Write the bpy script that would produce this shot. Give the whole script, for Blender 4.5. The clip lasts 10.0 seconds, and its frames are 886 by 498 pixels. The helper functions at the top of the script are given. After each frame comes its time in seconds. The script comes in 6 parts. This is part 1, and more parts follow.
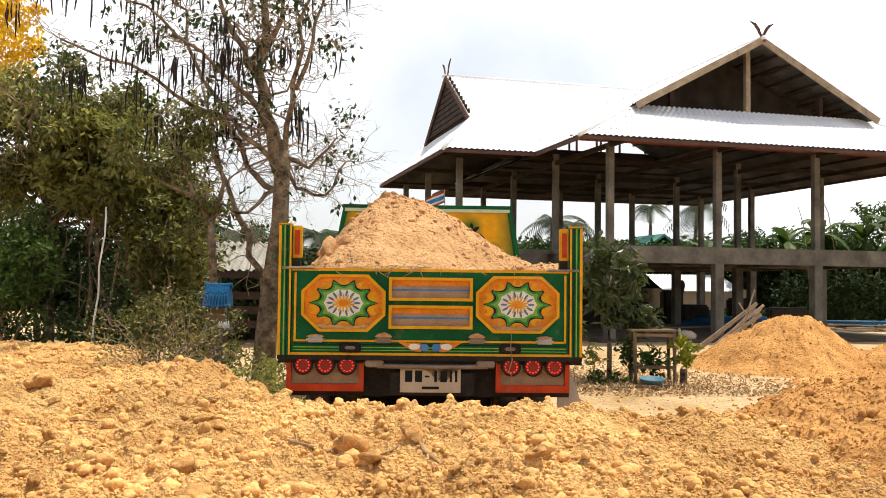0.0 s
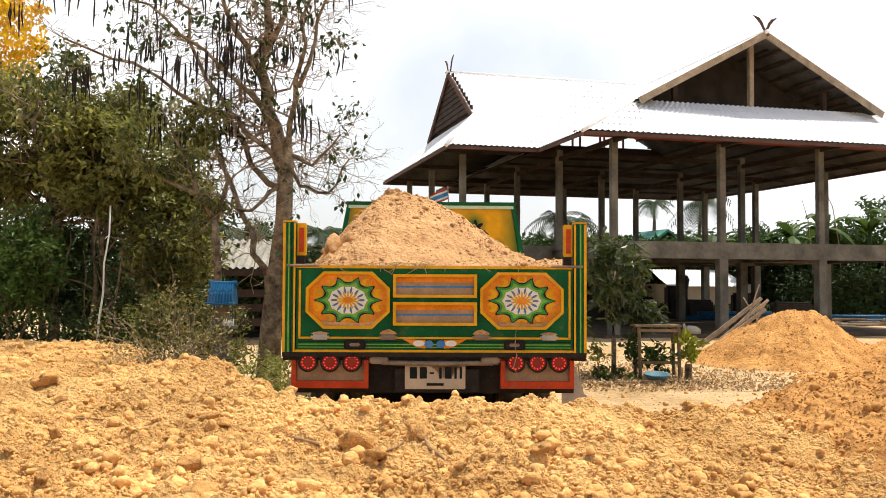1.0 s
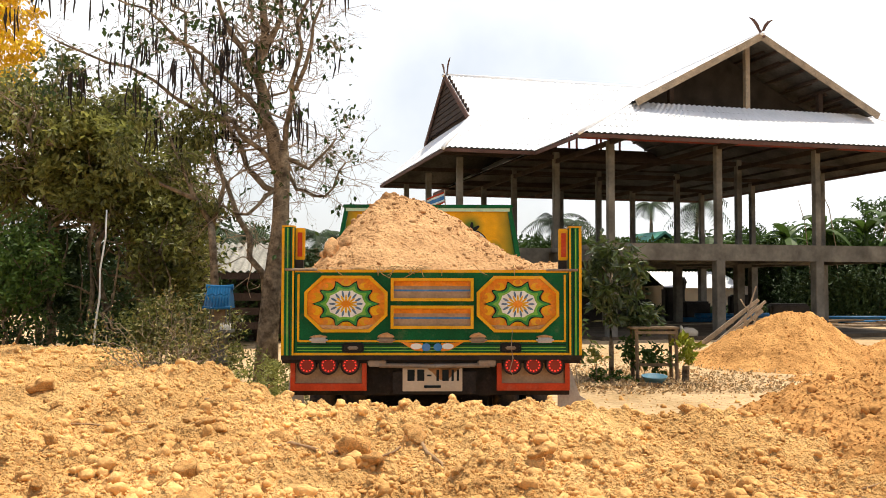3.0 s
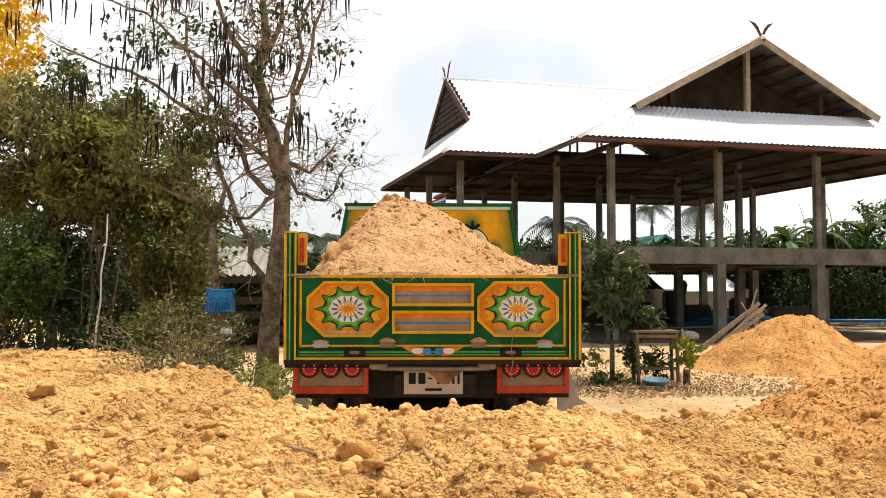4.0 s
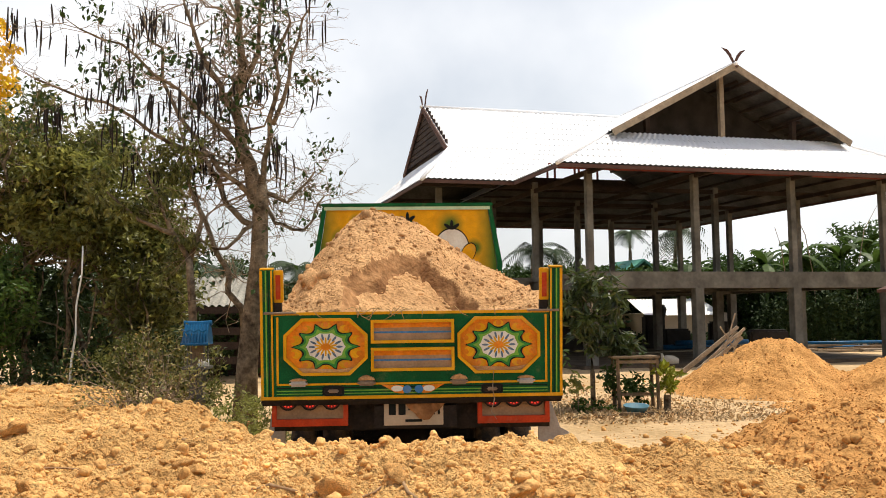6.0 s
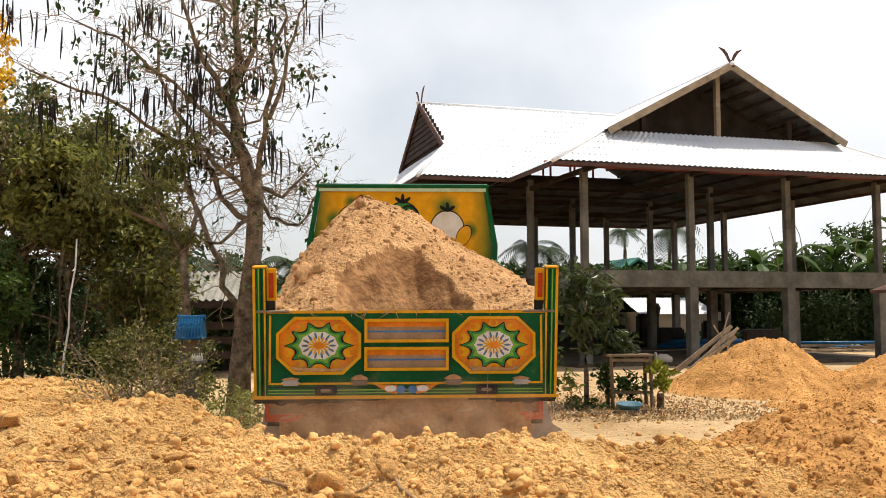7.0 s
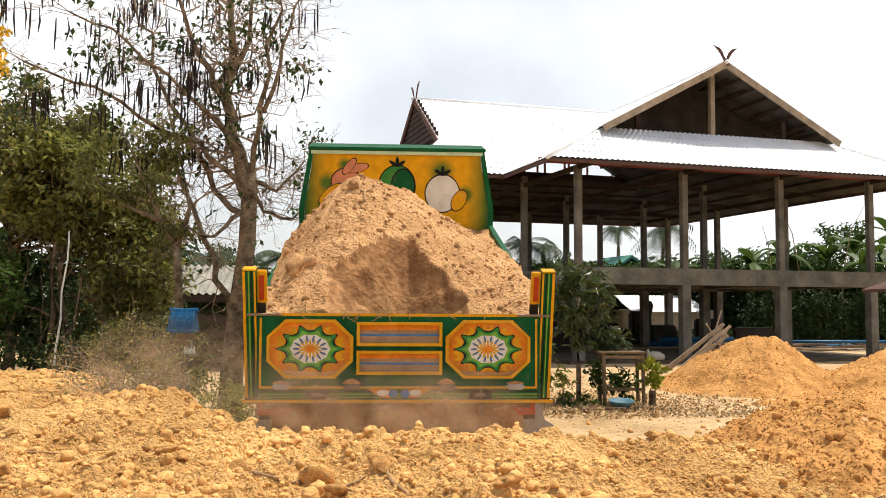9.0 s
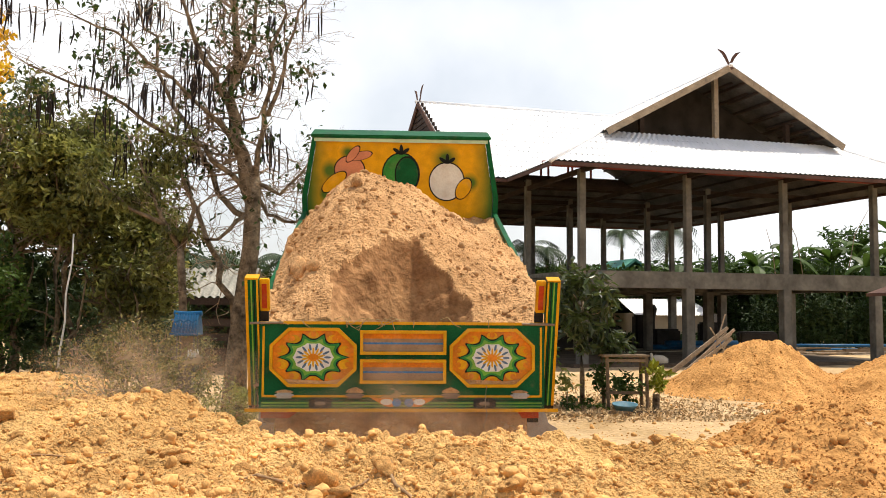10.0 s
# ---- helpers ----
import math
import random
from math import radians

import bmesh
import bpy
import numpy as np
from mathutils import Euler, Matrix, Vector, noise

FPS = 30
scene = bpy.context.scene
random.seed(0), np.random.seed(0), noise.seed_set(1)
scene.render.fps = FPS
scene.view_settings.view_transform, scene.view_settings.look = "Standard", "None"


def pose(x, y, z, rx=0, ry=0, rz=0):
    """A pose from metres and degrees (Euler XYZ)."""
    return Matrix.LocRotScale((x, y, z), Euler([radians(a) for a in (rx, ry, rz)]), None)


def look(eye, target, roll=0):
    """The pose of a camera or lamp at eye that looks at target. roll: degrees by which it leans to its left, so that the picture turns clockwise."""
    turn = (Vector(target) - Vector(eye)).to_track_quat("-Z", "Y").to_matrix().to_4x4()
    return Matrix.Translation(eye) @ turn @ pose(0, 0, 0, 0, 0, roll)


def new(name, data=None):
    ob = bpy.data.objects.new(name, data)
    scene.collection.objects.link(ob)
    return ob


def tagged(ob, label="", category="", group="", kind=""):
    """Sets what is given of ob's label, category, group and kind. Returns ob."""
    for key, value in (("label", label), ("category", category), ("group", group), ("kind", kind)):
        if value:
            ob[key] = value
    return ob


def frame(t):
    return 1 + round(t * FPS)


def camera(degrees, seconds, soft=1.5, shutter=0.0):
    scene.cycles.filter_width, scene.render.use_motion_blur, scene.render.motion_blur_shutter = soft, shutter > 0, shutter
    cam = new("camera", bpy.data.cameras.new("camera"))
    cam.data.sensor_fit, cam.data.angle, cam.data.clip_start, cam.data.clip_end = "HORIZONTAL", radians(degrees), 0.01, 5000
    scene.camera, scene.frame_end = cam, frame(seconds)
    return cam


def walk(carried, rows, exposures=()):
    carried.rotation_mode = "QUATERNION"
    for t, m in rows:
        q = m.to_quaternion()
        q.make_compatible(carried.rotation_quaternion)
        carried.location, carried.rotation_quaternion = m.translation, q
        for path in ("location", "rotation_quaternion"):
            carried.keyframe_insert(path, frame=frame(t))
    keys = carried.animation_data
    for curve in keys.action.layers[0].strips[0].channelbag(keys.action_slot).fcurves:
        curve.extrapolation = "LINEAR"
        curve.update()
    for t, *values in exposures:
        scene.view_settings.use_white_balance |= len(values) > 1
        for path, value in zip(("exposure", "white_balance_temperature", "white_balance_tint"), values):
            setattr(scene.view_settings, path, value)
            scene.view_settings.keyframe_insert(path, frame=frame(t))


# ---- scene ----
cam = camera(52.8, 10.0, soft=0.9)
PATH = [
    (0.0, pose(0.001, -0.006, 1.596, 92.328, -0.642, -0.002)),
    (0.5, pose(0.005, -0.008, 1.595, 92.101, -0.271, 0.371)),
    (1.0, pose(-0.000, -0.010, 1.596, 92.109, -0.304, 0.257)),
    (1.5, pose(0.003, -0.005, 1.597, 91.988, -0.123, 0.365)),
    (2.0, pose(0.002, -0.004, 1.603, 92.247, -0.076, 0.419)),
    (2.5, pose(0.003, -0.000, 1.601, 92.265, -0.090, 0.083)),
    (4.0, pose(0.004, -0.007, 1.609, 92.485, -0.041, 0.136)),
    (4.5, pose(0.002, -0.001, 1.616, 93.164, 0.265, 0.049)),
    (5.0, pose(0.007, 0.009, 1.640, 94.125, 0.690, -0.841)),
    (5.5, pose(0.010, 0.010, 1.637, 94.263, 0.817, -1.044)),
    (7.0, pose(0.012, 0.023, 1.630, 93.978, 0.179, -1.504)),
    (7.5, pose(0.018, 0.023, 1.629, 93.982, -0.084, -1.585)),
    (8.0, pose(0.020, 0.020, 1.627, 93.968, 0.078, -1.418)),
    (8.5, pose(0.017, 0.026, 1.624, 93.875, -0.072, -1.702)),
    (9.0, pose(0.012, 0.028, 1.621, 93.725, -0.308, -1.946)),
    (9.5, pose(0.011, 0.026, 1.622, 94.025, -0.425, -1.822)),
    (10.0, pose(0.009, 0.024, 1.621, 93.934, -0.378, -1.734)),
]
walk(cam, PATH, [(0.0, 0.10), (4.0, 0.08), (5.0, -0.03), (5.5, -0.07), (7.0, -0.14), (7.5, -0.14), (8.0, -0.09), (9.0, 0.0), (10.0, 0.03)])

# ---- light ----
world = bpy.data.worlds.new("world")
scene.world = world
world.use_nodes = True
wn, wl = world.node_tree.nodes, world.node_tree.links
wn.clear()
SUN_FROM = Vector((0.27, 0.16, 1.0)).normalized()
sky = wn.new("ShaderNodeTexSky")
sky.sky_type, sky.sun_disc = "NISHITA", False
sky.sun_elevation = math.asin(SUN_FROM.z)
sky.sun_rotation = math.atan2(SUN_FROM.x, SUN_FROM.y)
sky.dust_density, sky.air_density = 3.0, 1.2
coord = wn.new("ShaderNodeTexCoord")
cloud = wn.new("ShaderNodeTexNoise")
cloud.inputs["Scale"].default_value, cloud.inputs["Detail"].default_value = 2.2, 6
wl.new(coord.outputs["Generated"], cloud.inputs["Vector"])
ramp = wn.new("ShaderNodeValToRGB")
ramp.color_ramp.elements[0].position, ramp.color_ramp.elements[1].position = 0.34, 0.58
ramp.color_ramp.elements[0].color = (0.50, 0.50, 0.50, 1)
wl.new(cloud.outputs["Fac"], ramp.inputs["Fac"])
white = wn.new("ShaderNodeMix")
white.data_type = "RGBA"
white.inputs["B"].default_value = (9.8, 9.9, 10.1, 1)
# bright haze and cloud near the horizon, thinning towards the zenith
split = wn.new("ShaderNodeSeparateXYZ")
wl.new(coord.outputs["Generated"], split.inputs["Vector"])
haze = wn.new("ShaderNodeMapRange")
haze.inputs["From Min"].default_value, haze.inputs["From Max"].default_value = 0.30, 0.55
haze.inputs["To Min"].default_value, haze.inputs["To Max"].default_value = 1.0, 0.08
wl.new(split.outputs["Z"], haze.inputs["Value"])
cover = wn.new("ShaderNodeMath")
cover.operation = "MULTIPLY"
wl.new(ramp.outputs["Color"], cover.inputs[0])
wl.new(haze.outputs["Result"], cover.inputs[1])
wl.new(cover.outputs[0], white.inputs["Factor"])
wl.new(sky.outputs["Color"], white.inputs["A"])
back = wn.new("ShaderNodeBackground")
back.inputs["Strength"].default_value = 0.12
wl.new(white.outputs["Result"], back.inputs["Color"])
wout = wn.new("ShaderNodeOutputWorld")
wl.new(back.outputs["Background"], wout.inputs["Surface"])

sun = new("sun", bpy.data.lights.new("sun", "SUN"))
sun.data.energy, sun.data.angle, sun.data.color = 5.0, radians(0.6), (1.0, 0.93, 0.80)
sun.matrix_world = look(SUN_FROM * 60, (0, 0, 0))


# ---- materials ----
def material(name, color, rough=0.8, metal=0.0, vary=0.25, scale=6.0, fine=60.0, bump=0.25, tint=None, dust=0.0, rand=0.0, gloss=0.2, emit=0.0, thin=0.0, deep=0.02):
    """A surface with variation at two scales, fine relief and, if asked, settled dust."""
    m = bpy.data.materials.new(name)
    m.use_nodes = True
    n, l = m.node_tree.nodes, m.node_tree.links
    b = n["Principled BSDF"]
    tc = n.new("ShaderNodeTexCoord")
    big, small = n.new("ShaderNodeTexNoise"), n.new("ShaderNodeTexNoise")
    big.inputs["Scale"].default_value, big.inputs["Detail"].default_value = scale, 5
    small.inputs["Scale"].default_value, small.inputs["Detail"].default_value = fine, 4
    l.new(tc.outputs["Object"], big.inputs["Vector"])
    l.new(tc.outputs["Object"], small.inputs["Vector"])
    dark = tuple(c * (1 - vary) for c in color)
    light = tint or tuple(min(1, c * (1 + vary)) for c in color)
    r = n.new("ShaderNodeValToRGB")
    r.color_ramp.elements[0].position, r.color_ramp.elements[1].position = 0.3, 0.7
    r.color_ramp.elements[0].color, r.color_ramp.elements[1].color = (*dark, 1), (*light, 1)
    l.new(big.outputs["Fac"], r.inputs["Fac"])
    out = r.outputs["Color"]
    mul = n.new("ShaderNodeMix")
    mul.data_type, mul.blend_type = "RGBA", "MULTIPLY"
    r2 = n.new("ShaderNodeValToRGB")
    r2.color_ramp.elements[0].position, r2.color_ramp.elements[1].position = 0.3, 0.65
    r2.color_ramp.elements[0].color = (1 - vary, 1 - vary, 1 - vary, 1)
    l.new(small.outputs["Fac"], r2.inputs["Fac"])
    mul.inputs["Factor"].default_value = 1.0
    l.new(out, mul.inputs["A"])
    l.new(r2.outputs["Color"], mul.inputs["B"])
    out = mul.outputs["Result"]
    if rand:
        info, geo = n.new("ShaderNodeObjectInfo"), n.new("ShaderNodeNewGeometry")
        hsv, add = n.new("ShaderNodeHueSaturation"), n.new("ShaderNodeMath")
        add.operation = "ADD"
        l.new(info.outputs["Random"], add.inputs[0])
        l.new(geo.outputs["Random Per Island"], add.inputs[1])
        mr = n.new("ShaderNodeMapRange")
        mr.inputs["From Max"].default_value = 2.0
        mr.inputs["To Min"].default_value, mr.inputs["To Max"].default_value = 1 - rand, 1 + rand
        l.new(add.outputs[0], mr.inputs["Value"])
        l.new(mr.outputs["Result"], hsv.inputs["Value"])
        l.new(out, hsv.inputs["Color"])
        out = hsv.outputs["Color"]
    if dust:
        dn, dr, dm = n.new("ShaderNodeTexNoise"), n.new("ShaderNodeValToRGB"), n.new("ShaderNodeMix")
        dn.inputs["Scale"].default_value, dn.inputs["Detail"].default_value, dn.inputs["Roughness"].default_value = 7, 8, 0.7
        l.new(tc.outputs["Object"], dn.inputs["Vector"])
        dr.color_ramp.elements[0].position, dr.color_ramp.elements[1].position = 0.62 - dust * 0.35, 0.8
        dr.color_ramp.elements[1].color = (dust, dust, dust, 1)
        l.new(dn.outputs["Fac"], dr.inputs["Fac"])
        dm.data_type = "RGBA"
        dm.inputs["B"].default_value = (0.42, 0.27, 0.15, 1)
        l.new(dr.outputs["Color"], dm.inputs["Factor"])
        l.new(out, dm.inputs["A"])
        out = dm.outputs["Result"]
    l.new(out, b.inputs["Base Color"])
    b.inputs["Roughness"].default_value, b.inputs["Metallic"].default_value = rough, metal
    b.inputs["Specular IOR Level"].default_value = gloss
    if bump:
        bp = n.new("ShaderNodeBump")
        bp.inputs["Strength"].default_value, bp.inputs["Distance"].default_value = bump, deep
        l.new(small.outputs["Fac"], bp.inputs["Height"])
        l.new(bp.outputs["Normal"], b.inputs["Normal"])
    if thin:
        tr, mx = n.new("ShaderNodeBsdfTranslucent"), n.new("ShaderNodeMixShader")
        mx.inputs["Fac"].default_value = thin
        l.new(out, tr.inputs["Color"])
        l.new(b.outputs["BSDF"], mx.inputs[1])
        l.new(tr.outputs["BSDF"], mx.inputs[2])
        l.new(mx.outputs["Shader"], n["Material Output"].inputs["Surface"])
    if emit:
        l.new(out, b.inputs["Emission Color"])
        b.inputs["Emission Strength"].default_value = emit
    return m


M = {}
M["soil"] = material("dry_soil", (0.77, 0.415, 0.134), 0.95, vary=0.36, scale=1.6, fine=46, bump=1.0, tint=(0.92, 0.555, 0.212), gloss=0.15, deep=0.045)
M["soil2"] = material("red_brown_soil", (0.63, 0.305, 0.090), 0.95, vary=0.30, scale=2.2, fine=24, bump=1.0, tint=(0.76, 0.395, 0.130), gloss=0.15, deep=0.03)
M["soil2_crumb"] = material("red_brown_crumb", (0.61, 0.29, 0.085), 0.95, vary=0.30, scale=2.2, fine=24, bump=0.6, tint=(0.68, 0.36, 0.122), gloss=0.1, rand=0.26)
M["clod"] = material("soil_clod", (0.70, 0.37, 0.125), 0.95, vary=0.35, scale=1.5, fine=10, bump=0.8, rand=0.18, gloss=0.15)
M["crumb"] = material("loose_soil_crumb", (0.75, 0.40, 0.130), 0.95, vary=0.30, scale=1.6, fine=46, bump=0.6, tint=(0.90, 0.53, 0.20), gloss=0.1, rand=0.26)
M["load"] = material("pale_soil", (0.67, 0.365, 0.155), 0.95, vary=0.26, scale=3, fine=40, bump=1.0, tint=(0.76, 0.445, 0.205), gloss=0.15, deep=0.035)
M["damp"] = material("damp_soil", (0.36, 0.168, 0.068), 0.95, vary=0.32, scale=5, fine=26, bump=0.9, tint=(0.52, 0.275, 0.118), gloss=0.15)
M["load_clod"] = material("pale_clod", (0.60, 0.34, 0.152), 0.95, vary=0.30, scale=1.5, fine=10, bump=0.8, rand=0.30, gloss=0.15)
M["spill"] = material("spilt_soil", (0.40, 0.205, 0.09), 0.95, vary=0.3, scale=5, fine=26, bump=0.9, tint=(0.52, 0.31, 0.16), gloss=0.1)
M["yard"] = material("yard_earth", (0.60, 0.395, 0.185), 0.95, vary=0.30, scale=0.5, fine=11, bump=0.8, tint=(0.72, 0.51, 0.29), gloss=0.15, deep=0.04)
M["litter"] = material("dry_leaf", (0.55, 0.39, 0.21), 0.9, vary=0.3, bump=0, rand=0.5)
M["green"] = material("green_paint", (0.004, 0.098, 0.030), 0.5, gloss=0.12, vary=0.28, scale=4, fine=90, bump=0.05, dust=0.22)
M["yellow"] = material("yellow_paint", (0.70, 0.35, 0.006), 0.5, gloss=0.15, vary=0.15, scale=8, fine=90, bump=0.05, dust=0.35)
M["orange"] = material("orange_paint", (0.74, 0.235, 0.010), 0.5, gloss=0.15, vary=0.2, scale=6, bump=0.05, dust=0.4)
M["red"] = material("red_paint", (0.46, 0.05, 0.012), 0.5, gloss=0.15, vary=0.2, scale=6, bump=0.05, dust=0.25)
M["lime"] = material("light_green_paint", (0.16, 0.40, 0.04), 0.5, gloss=0.25, vary=0.2, bump=0.05, dust=0.4)
M["mint"] = material("pale_green_paint", (0.45, 0.62, 0.42), 0.5, gloss=0.25, vary=0.15, bump=0.05, dust=0.2)
M["leafgreen"] = material("mid_green_paint", (0.03, 0.24, 0.04), 0.4, vary=0.2, bump=0.05, dust=0.25)
M["white"] = material("white_paint", (0.72, 0.72, 0.66), 0.4, vary=0.12, bump=0.05, dust=0.4)
M["blue"] = material("blue_paint", (0.05, 0.20, 0.45), 0.4, vary=0.2, bump=0.05, dust=0.35)
M["slate"] = material("slate_blue_paint", (0.10, 0.17, 0.26), 0.5, vary=0.25, bump=0.05, dust=0.35)
M["ink"] = material("black_paint", (0.012, 0.015, 0.015), 0.6, vary=0.2, bump=0.05, dust=0.08, gloss=0.12)
M["pink"] = material("pink_paint", (0.62, 0.24, 0.13), 0.4, vary=0.15, bump=0.05, dust=0.2)
M["steel"] = material("dusty_steel", (0.24, 0.20, 0.16), 0.6, metal=0.4, vary=0.3, scale=9, bump=0.2, dust=0.7)
M["iron"] = material("dark_iron", (0.028, 0.022, 0.018), 0.75, vary=0.3, scale=9, bump=0.2, dust=0.15, gloss=0.15)
M["grey"] = material("grey_panel", (0.36, 0.235, 0.135), 0.7, vary=0.2, scale=9, bump=0.1, dust=0.5)
M["rubber"] = material("tyre_rubber", (0.03, 0.03, 0.03), 0.85, vary=0.3, bump=0.3, dust=0.5)
M["flap"] = material("grey_mudflap", (0.46, 0.45, 0.42), 0.7, vary=0.2, scale=6, bump=0.1, dust=0.4)
M["lens"] = material("red_lens", (0.24, 0.025, 0.015), 0.3, vary=0.1, bump=0, emit=0.08)
M["led"] = material("red_light", (1.0, 0.05, 0.03), 0.3, vary=0.05, bump=0, emit=0.9)
M["plate"] = material("plate_enamel", (0.52, 0.42, 0.30), 0.6, vary=0.1, bump=0.05, dust=0.35)
M["concrete"] = material("weathered_concrete", (0.120, 0.112, 0.094), 0.9, vary=0.22, scale=1.6, fine=9, bump=0.3, tint=(0.22, 0.205, 0.172))
M["sheet"] = material("zinc_roof_sheet", (0.88, 0.88, 0.88), 0.5, metal=0.0, vary=0.06, scale=0.8, fine=8, bump=0.05)
M["under"] = material("roof_timber", (0.055, 0.038, 0.03), 0.85, vary=0.35, scale=2, fine=30, bump=0.3)
# roof underside colour with its shade painted in
M["backing"] = material("shaded_sheet_underside", (0.052, 0.046, 0.040), 0.7, vary=0.35, scale=1.0, fine=12, bump=0.1, tint=(0.12, 0.112, 0.100))
M["trim"] = material("brown_trim", (0.12, 0.065, 0.05), 0.8, vary=0.25, scale=2, fine=30, bump=0.2)
M["redsteel"] = material("red_oxide_steel", (0.26, 0.06, 0.045), 0.7, vary=0.25, scale=2, bump=0.1)
M["bark"] = material("pale_bark", (0.13, 0.088, 0.054), 0.9, vary=0.5, scale=7, fine=24, bump=1.0, tint=(0.40, 0.30, 0.19))
M["twig"] = material("dry_twig", (0.33, 0.245, 0.165), 0.9, vary=0.3, scale=6, fine=40, bump=0.4)
M["pod"] = material("dark_pod", (0.03, 0.022, 0.018), 0.7, vary=0.3, bump=0.2)
M["leaf"] = material("leaf_green", (0.052, 0.092, 0.018), 0.6, vary=0.2, scale=1.5, bump=0, rand=0.6, gloss=0.25, thin=0.3)
M["dull"] = material("dull_leaf", (0.205, 0.235, 0.050), 0.45, vary=0.3, scale=1.2, bump=0, rand=0.85, gloss=0.5, tint=(0.37, 0.36, 0.098), thin=0.5)
M["fresh"] = material("fresh_leaf", (0.068, 0.120, 0.021), 0.5, vary=0.2, scale=1.5, bump=0, rand=0.5, gloss=0.3, thin=0.35)
# leaf green darkened so that the colour itself carries the shade
M["shade"] = material("shaded_leaf", (0.030, 0.052, 0.014), 0.6, vary=0.2, scale=1.5, bump=0, rand=0.6, gloss=0.2)
M["young"] = material("olive_leaf", (0.085, 0.118, 0.028), 0.4, vary=0.2, bump=0, rand=0.8, gloss=0.6, thin=0.35)
M["straw"] = material("dry_straw", (0.40, 0.27, 0.12), 0.9, vary=0.3, bump=0.1)
M["root"] = material("brown_root", (0.40, 0.25, 0.13), 0.9, vary=0.3, bump=0.4)
M["oldwood"] = material("old_brown_wood", (0.20, 0.14, 0.085), 0.85, vary=0.3, scale=4, fine=30, bump=0.3, rand=0.2)
M["dry"] = material("dry_shrub", (0.29, 0.24, 0.088), 0.8, vary=0.25, bump=0, rand=0.5)
M["gold"] = material("golden_flower", (0.80, 0.52, 0.02), 0.6, vary=0.15, bump=0, rand=0.3)
M["wood"] = material("grey_board", (0.34, 0.27, 0.19), 0.85, vary=0.3, scale=4, fine=30, bump=0.3, rand=0.2)
M["aqua"] = material("blue_plastic", (0.012, 0.105, 0.23), 0.4, vary=0.2, scale=3, bump=0.1, dust=0.25)
M["wall"] = material("cream_plaster", (0.60, 0.52, 0.40), 0.9, vary=0.15, scale=1, bump=0.1)
M["oldroof"] = material("fibre_cement_roof", (0.34, 0.32, 0.27), 0.9, vary=0.3, scale=1.5, fine=15, bump=0.2)
M["dark"] = material("clutter_and_shade", (0.035, 0.03, 0.026), 0.8, vary=0.4, scale=2, bump=0.2)


# ---- building helpers ----
def part(name, bm, mat, parent=None, label="", smooth=False):
    me = bpy.data.meshes.new(name)
    bm.to_mesh(me)
    bm.free()
    for mm in (mat if isinstance(mat, (list, tuple)) else [mat]):
        me.materials.append(mm)
    if smooth:
        for p in me.polygons:
            p.use_smooth = True
    ob = new(name, me)
    if parent:
        ob.parent = parent
    if label:
        ob["label"] = label
    return ob


def empty(name, m=None):
    ob = new(name)
    ob.empty_display_size = 0.2
    if m is not None:
        ob.matrix_basis = m
    return ob


def box(bm, x0, x1, y0, y1, z0, z1, m=None, bevel=0.0):
    vs = [bm.verts.new((x, y, z)) for x in (x0, x1) for y in (y0, y1) for z in (z0, z1)]
    fs = [bm.faces.new([vs[i] for i in q]) for q in ((0, 1, 3, 2), (4, 6, 7, 5), (0, 4, 5, 1), (2, 3, 7, 6), (0, 2, 6, 4), (1, 5, 7, 3))]
    if bevel:
        es = list({e for f in fs for e in f.edges})
        got = bmesh.ops.bevel(bm, geom=es, offset=bevel, segments=2, affect="EDGES")
        vs = list({v for f in got["faces"] for v in f.verts} | {v for v in vs if v.is_valid})
    if m is not None:
        bmesh.ops.transform(bm, matrix=m, verts=[v for v in vs if v.is_valid])
    return bm


def prism(bm, pts, y0, y1, hole=None):
    """A flat shape given in x and z, with thickness along y; hole: an inner outline of as many points."""
    n = len(pts)
    a = [bm.verts.new((x, y0, z)) for x, z in pts]
    b = [bm.verts.new((x, y1, z)) for x, z in pts]
    for i in range(n):
        j = (i + 1) % n
        bm.faces.new((a[i], a[j], b[j], b[i]))
    if hole is None:
        bm.faces.new(a[::-1])
        bm.faces.new(b)
    else:
        c = [bm.verts.new((x, y0, z)) for x, z in hole]
        d = [bm.verts.new((x, y1, z)) for x, z in hole]
        for i in range(n):
            j = (i + 1) % n
            bm.faces.new((c[j], c[i], d[i], d[j]))
            bm.faces.new((a[j], a[i], c[i], c[j]))
            bm.faces.new((b[i], b[j], d[j], d[i]))
    return bm


def tube(bm, pts, radii, sides=6):
    """A bent, tapered round bar through the points."""
    rings = []
    for i, p in enumerate(pts):
        p = Vector(p)
        d = Vector(pts[min(i + 1, len(pts) - 1)]) - Vector(pts[max(i - 1, 0)])
        q = d.to_track_quat("Z", "Y")
        r = radii[i] if isinstance(radii, (list, tuple)) else radii
        rings.append([bm.verts.new(p + q @ Vector((r * math.cos(2 * math.pi * k / sides), r * math.sin(2 * math.pi * k / sides), 0))) for k in range(sides)])
    for a, b in zip(rings, rings[1:]):
        for k in range(sides):
            bm.faces.new((a[k], a[(k + 1) % sides], b[(k + 1) % sides], b[k]))
    bm.faces.new(rings[0][::-1])
    bm.faces.new(rings[-1])
    return bm


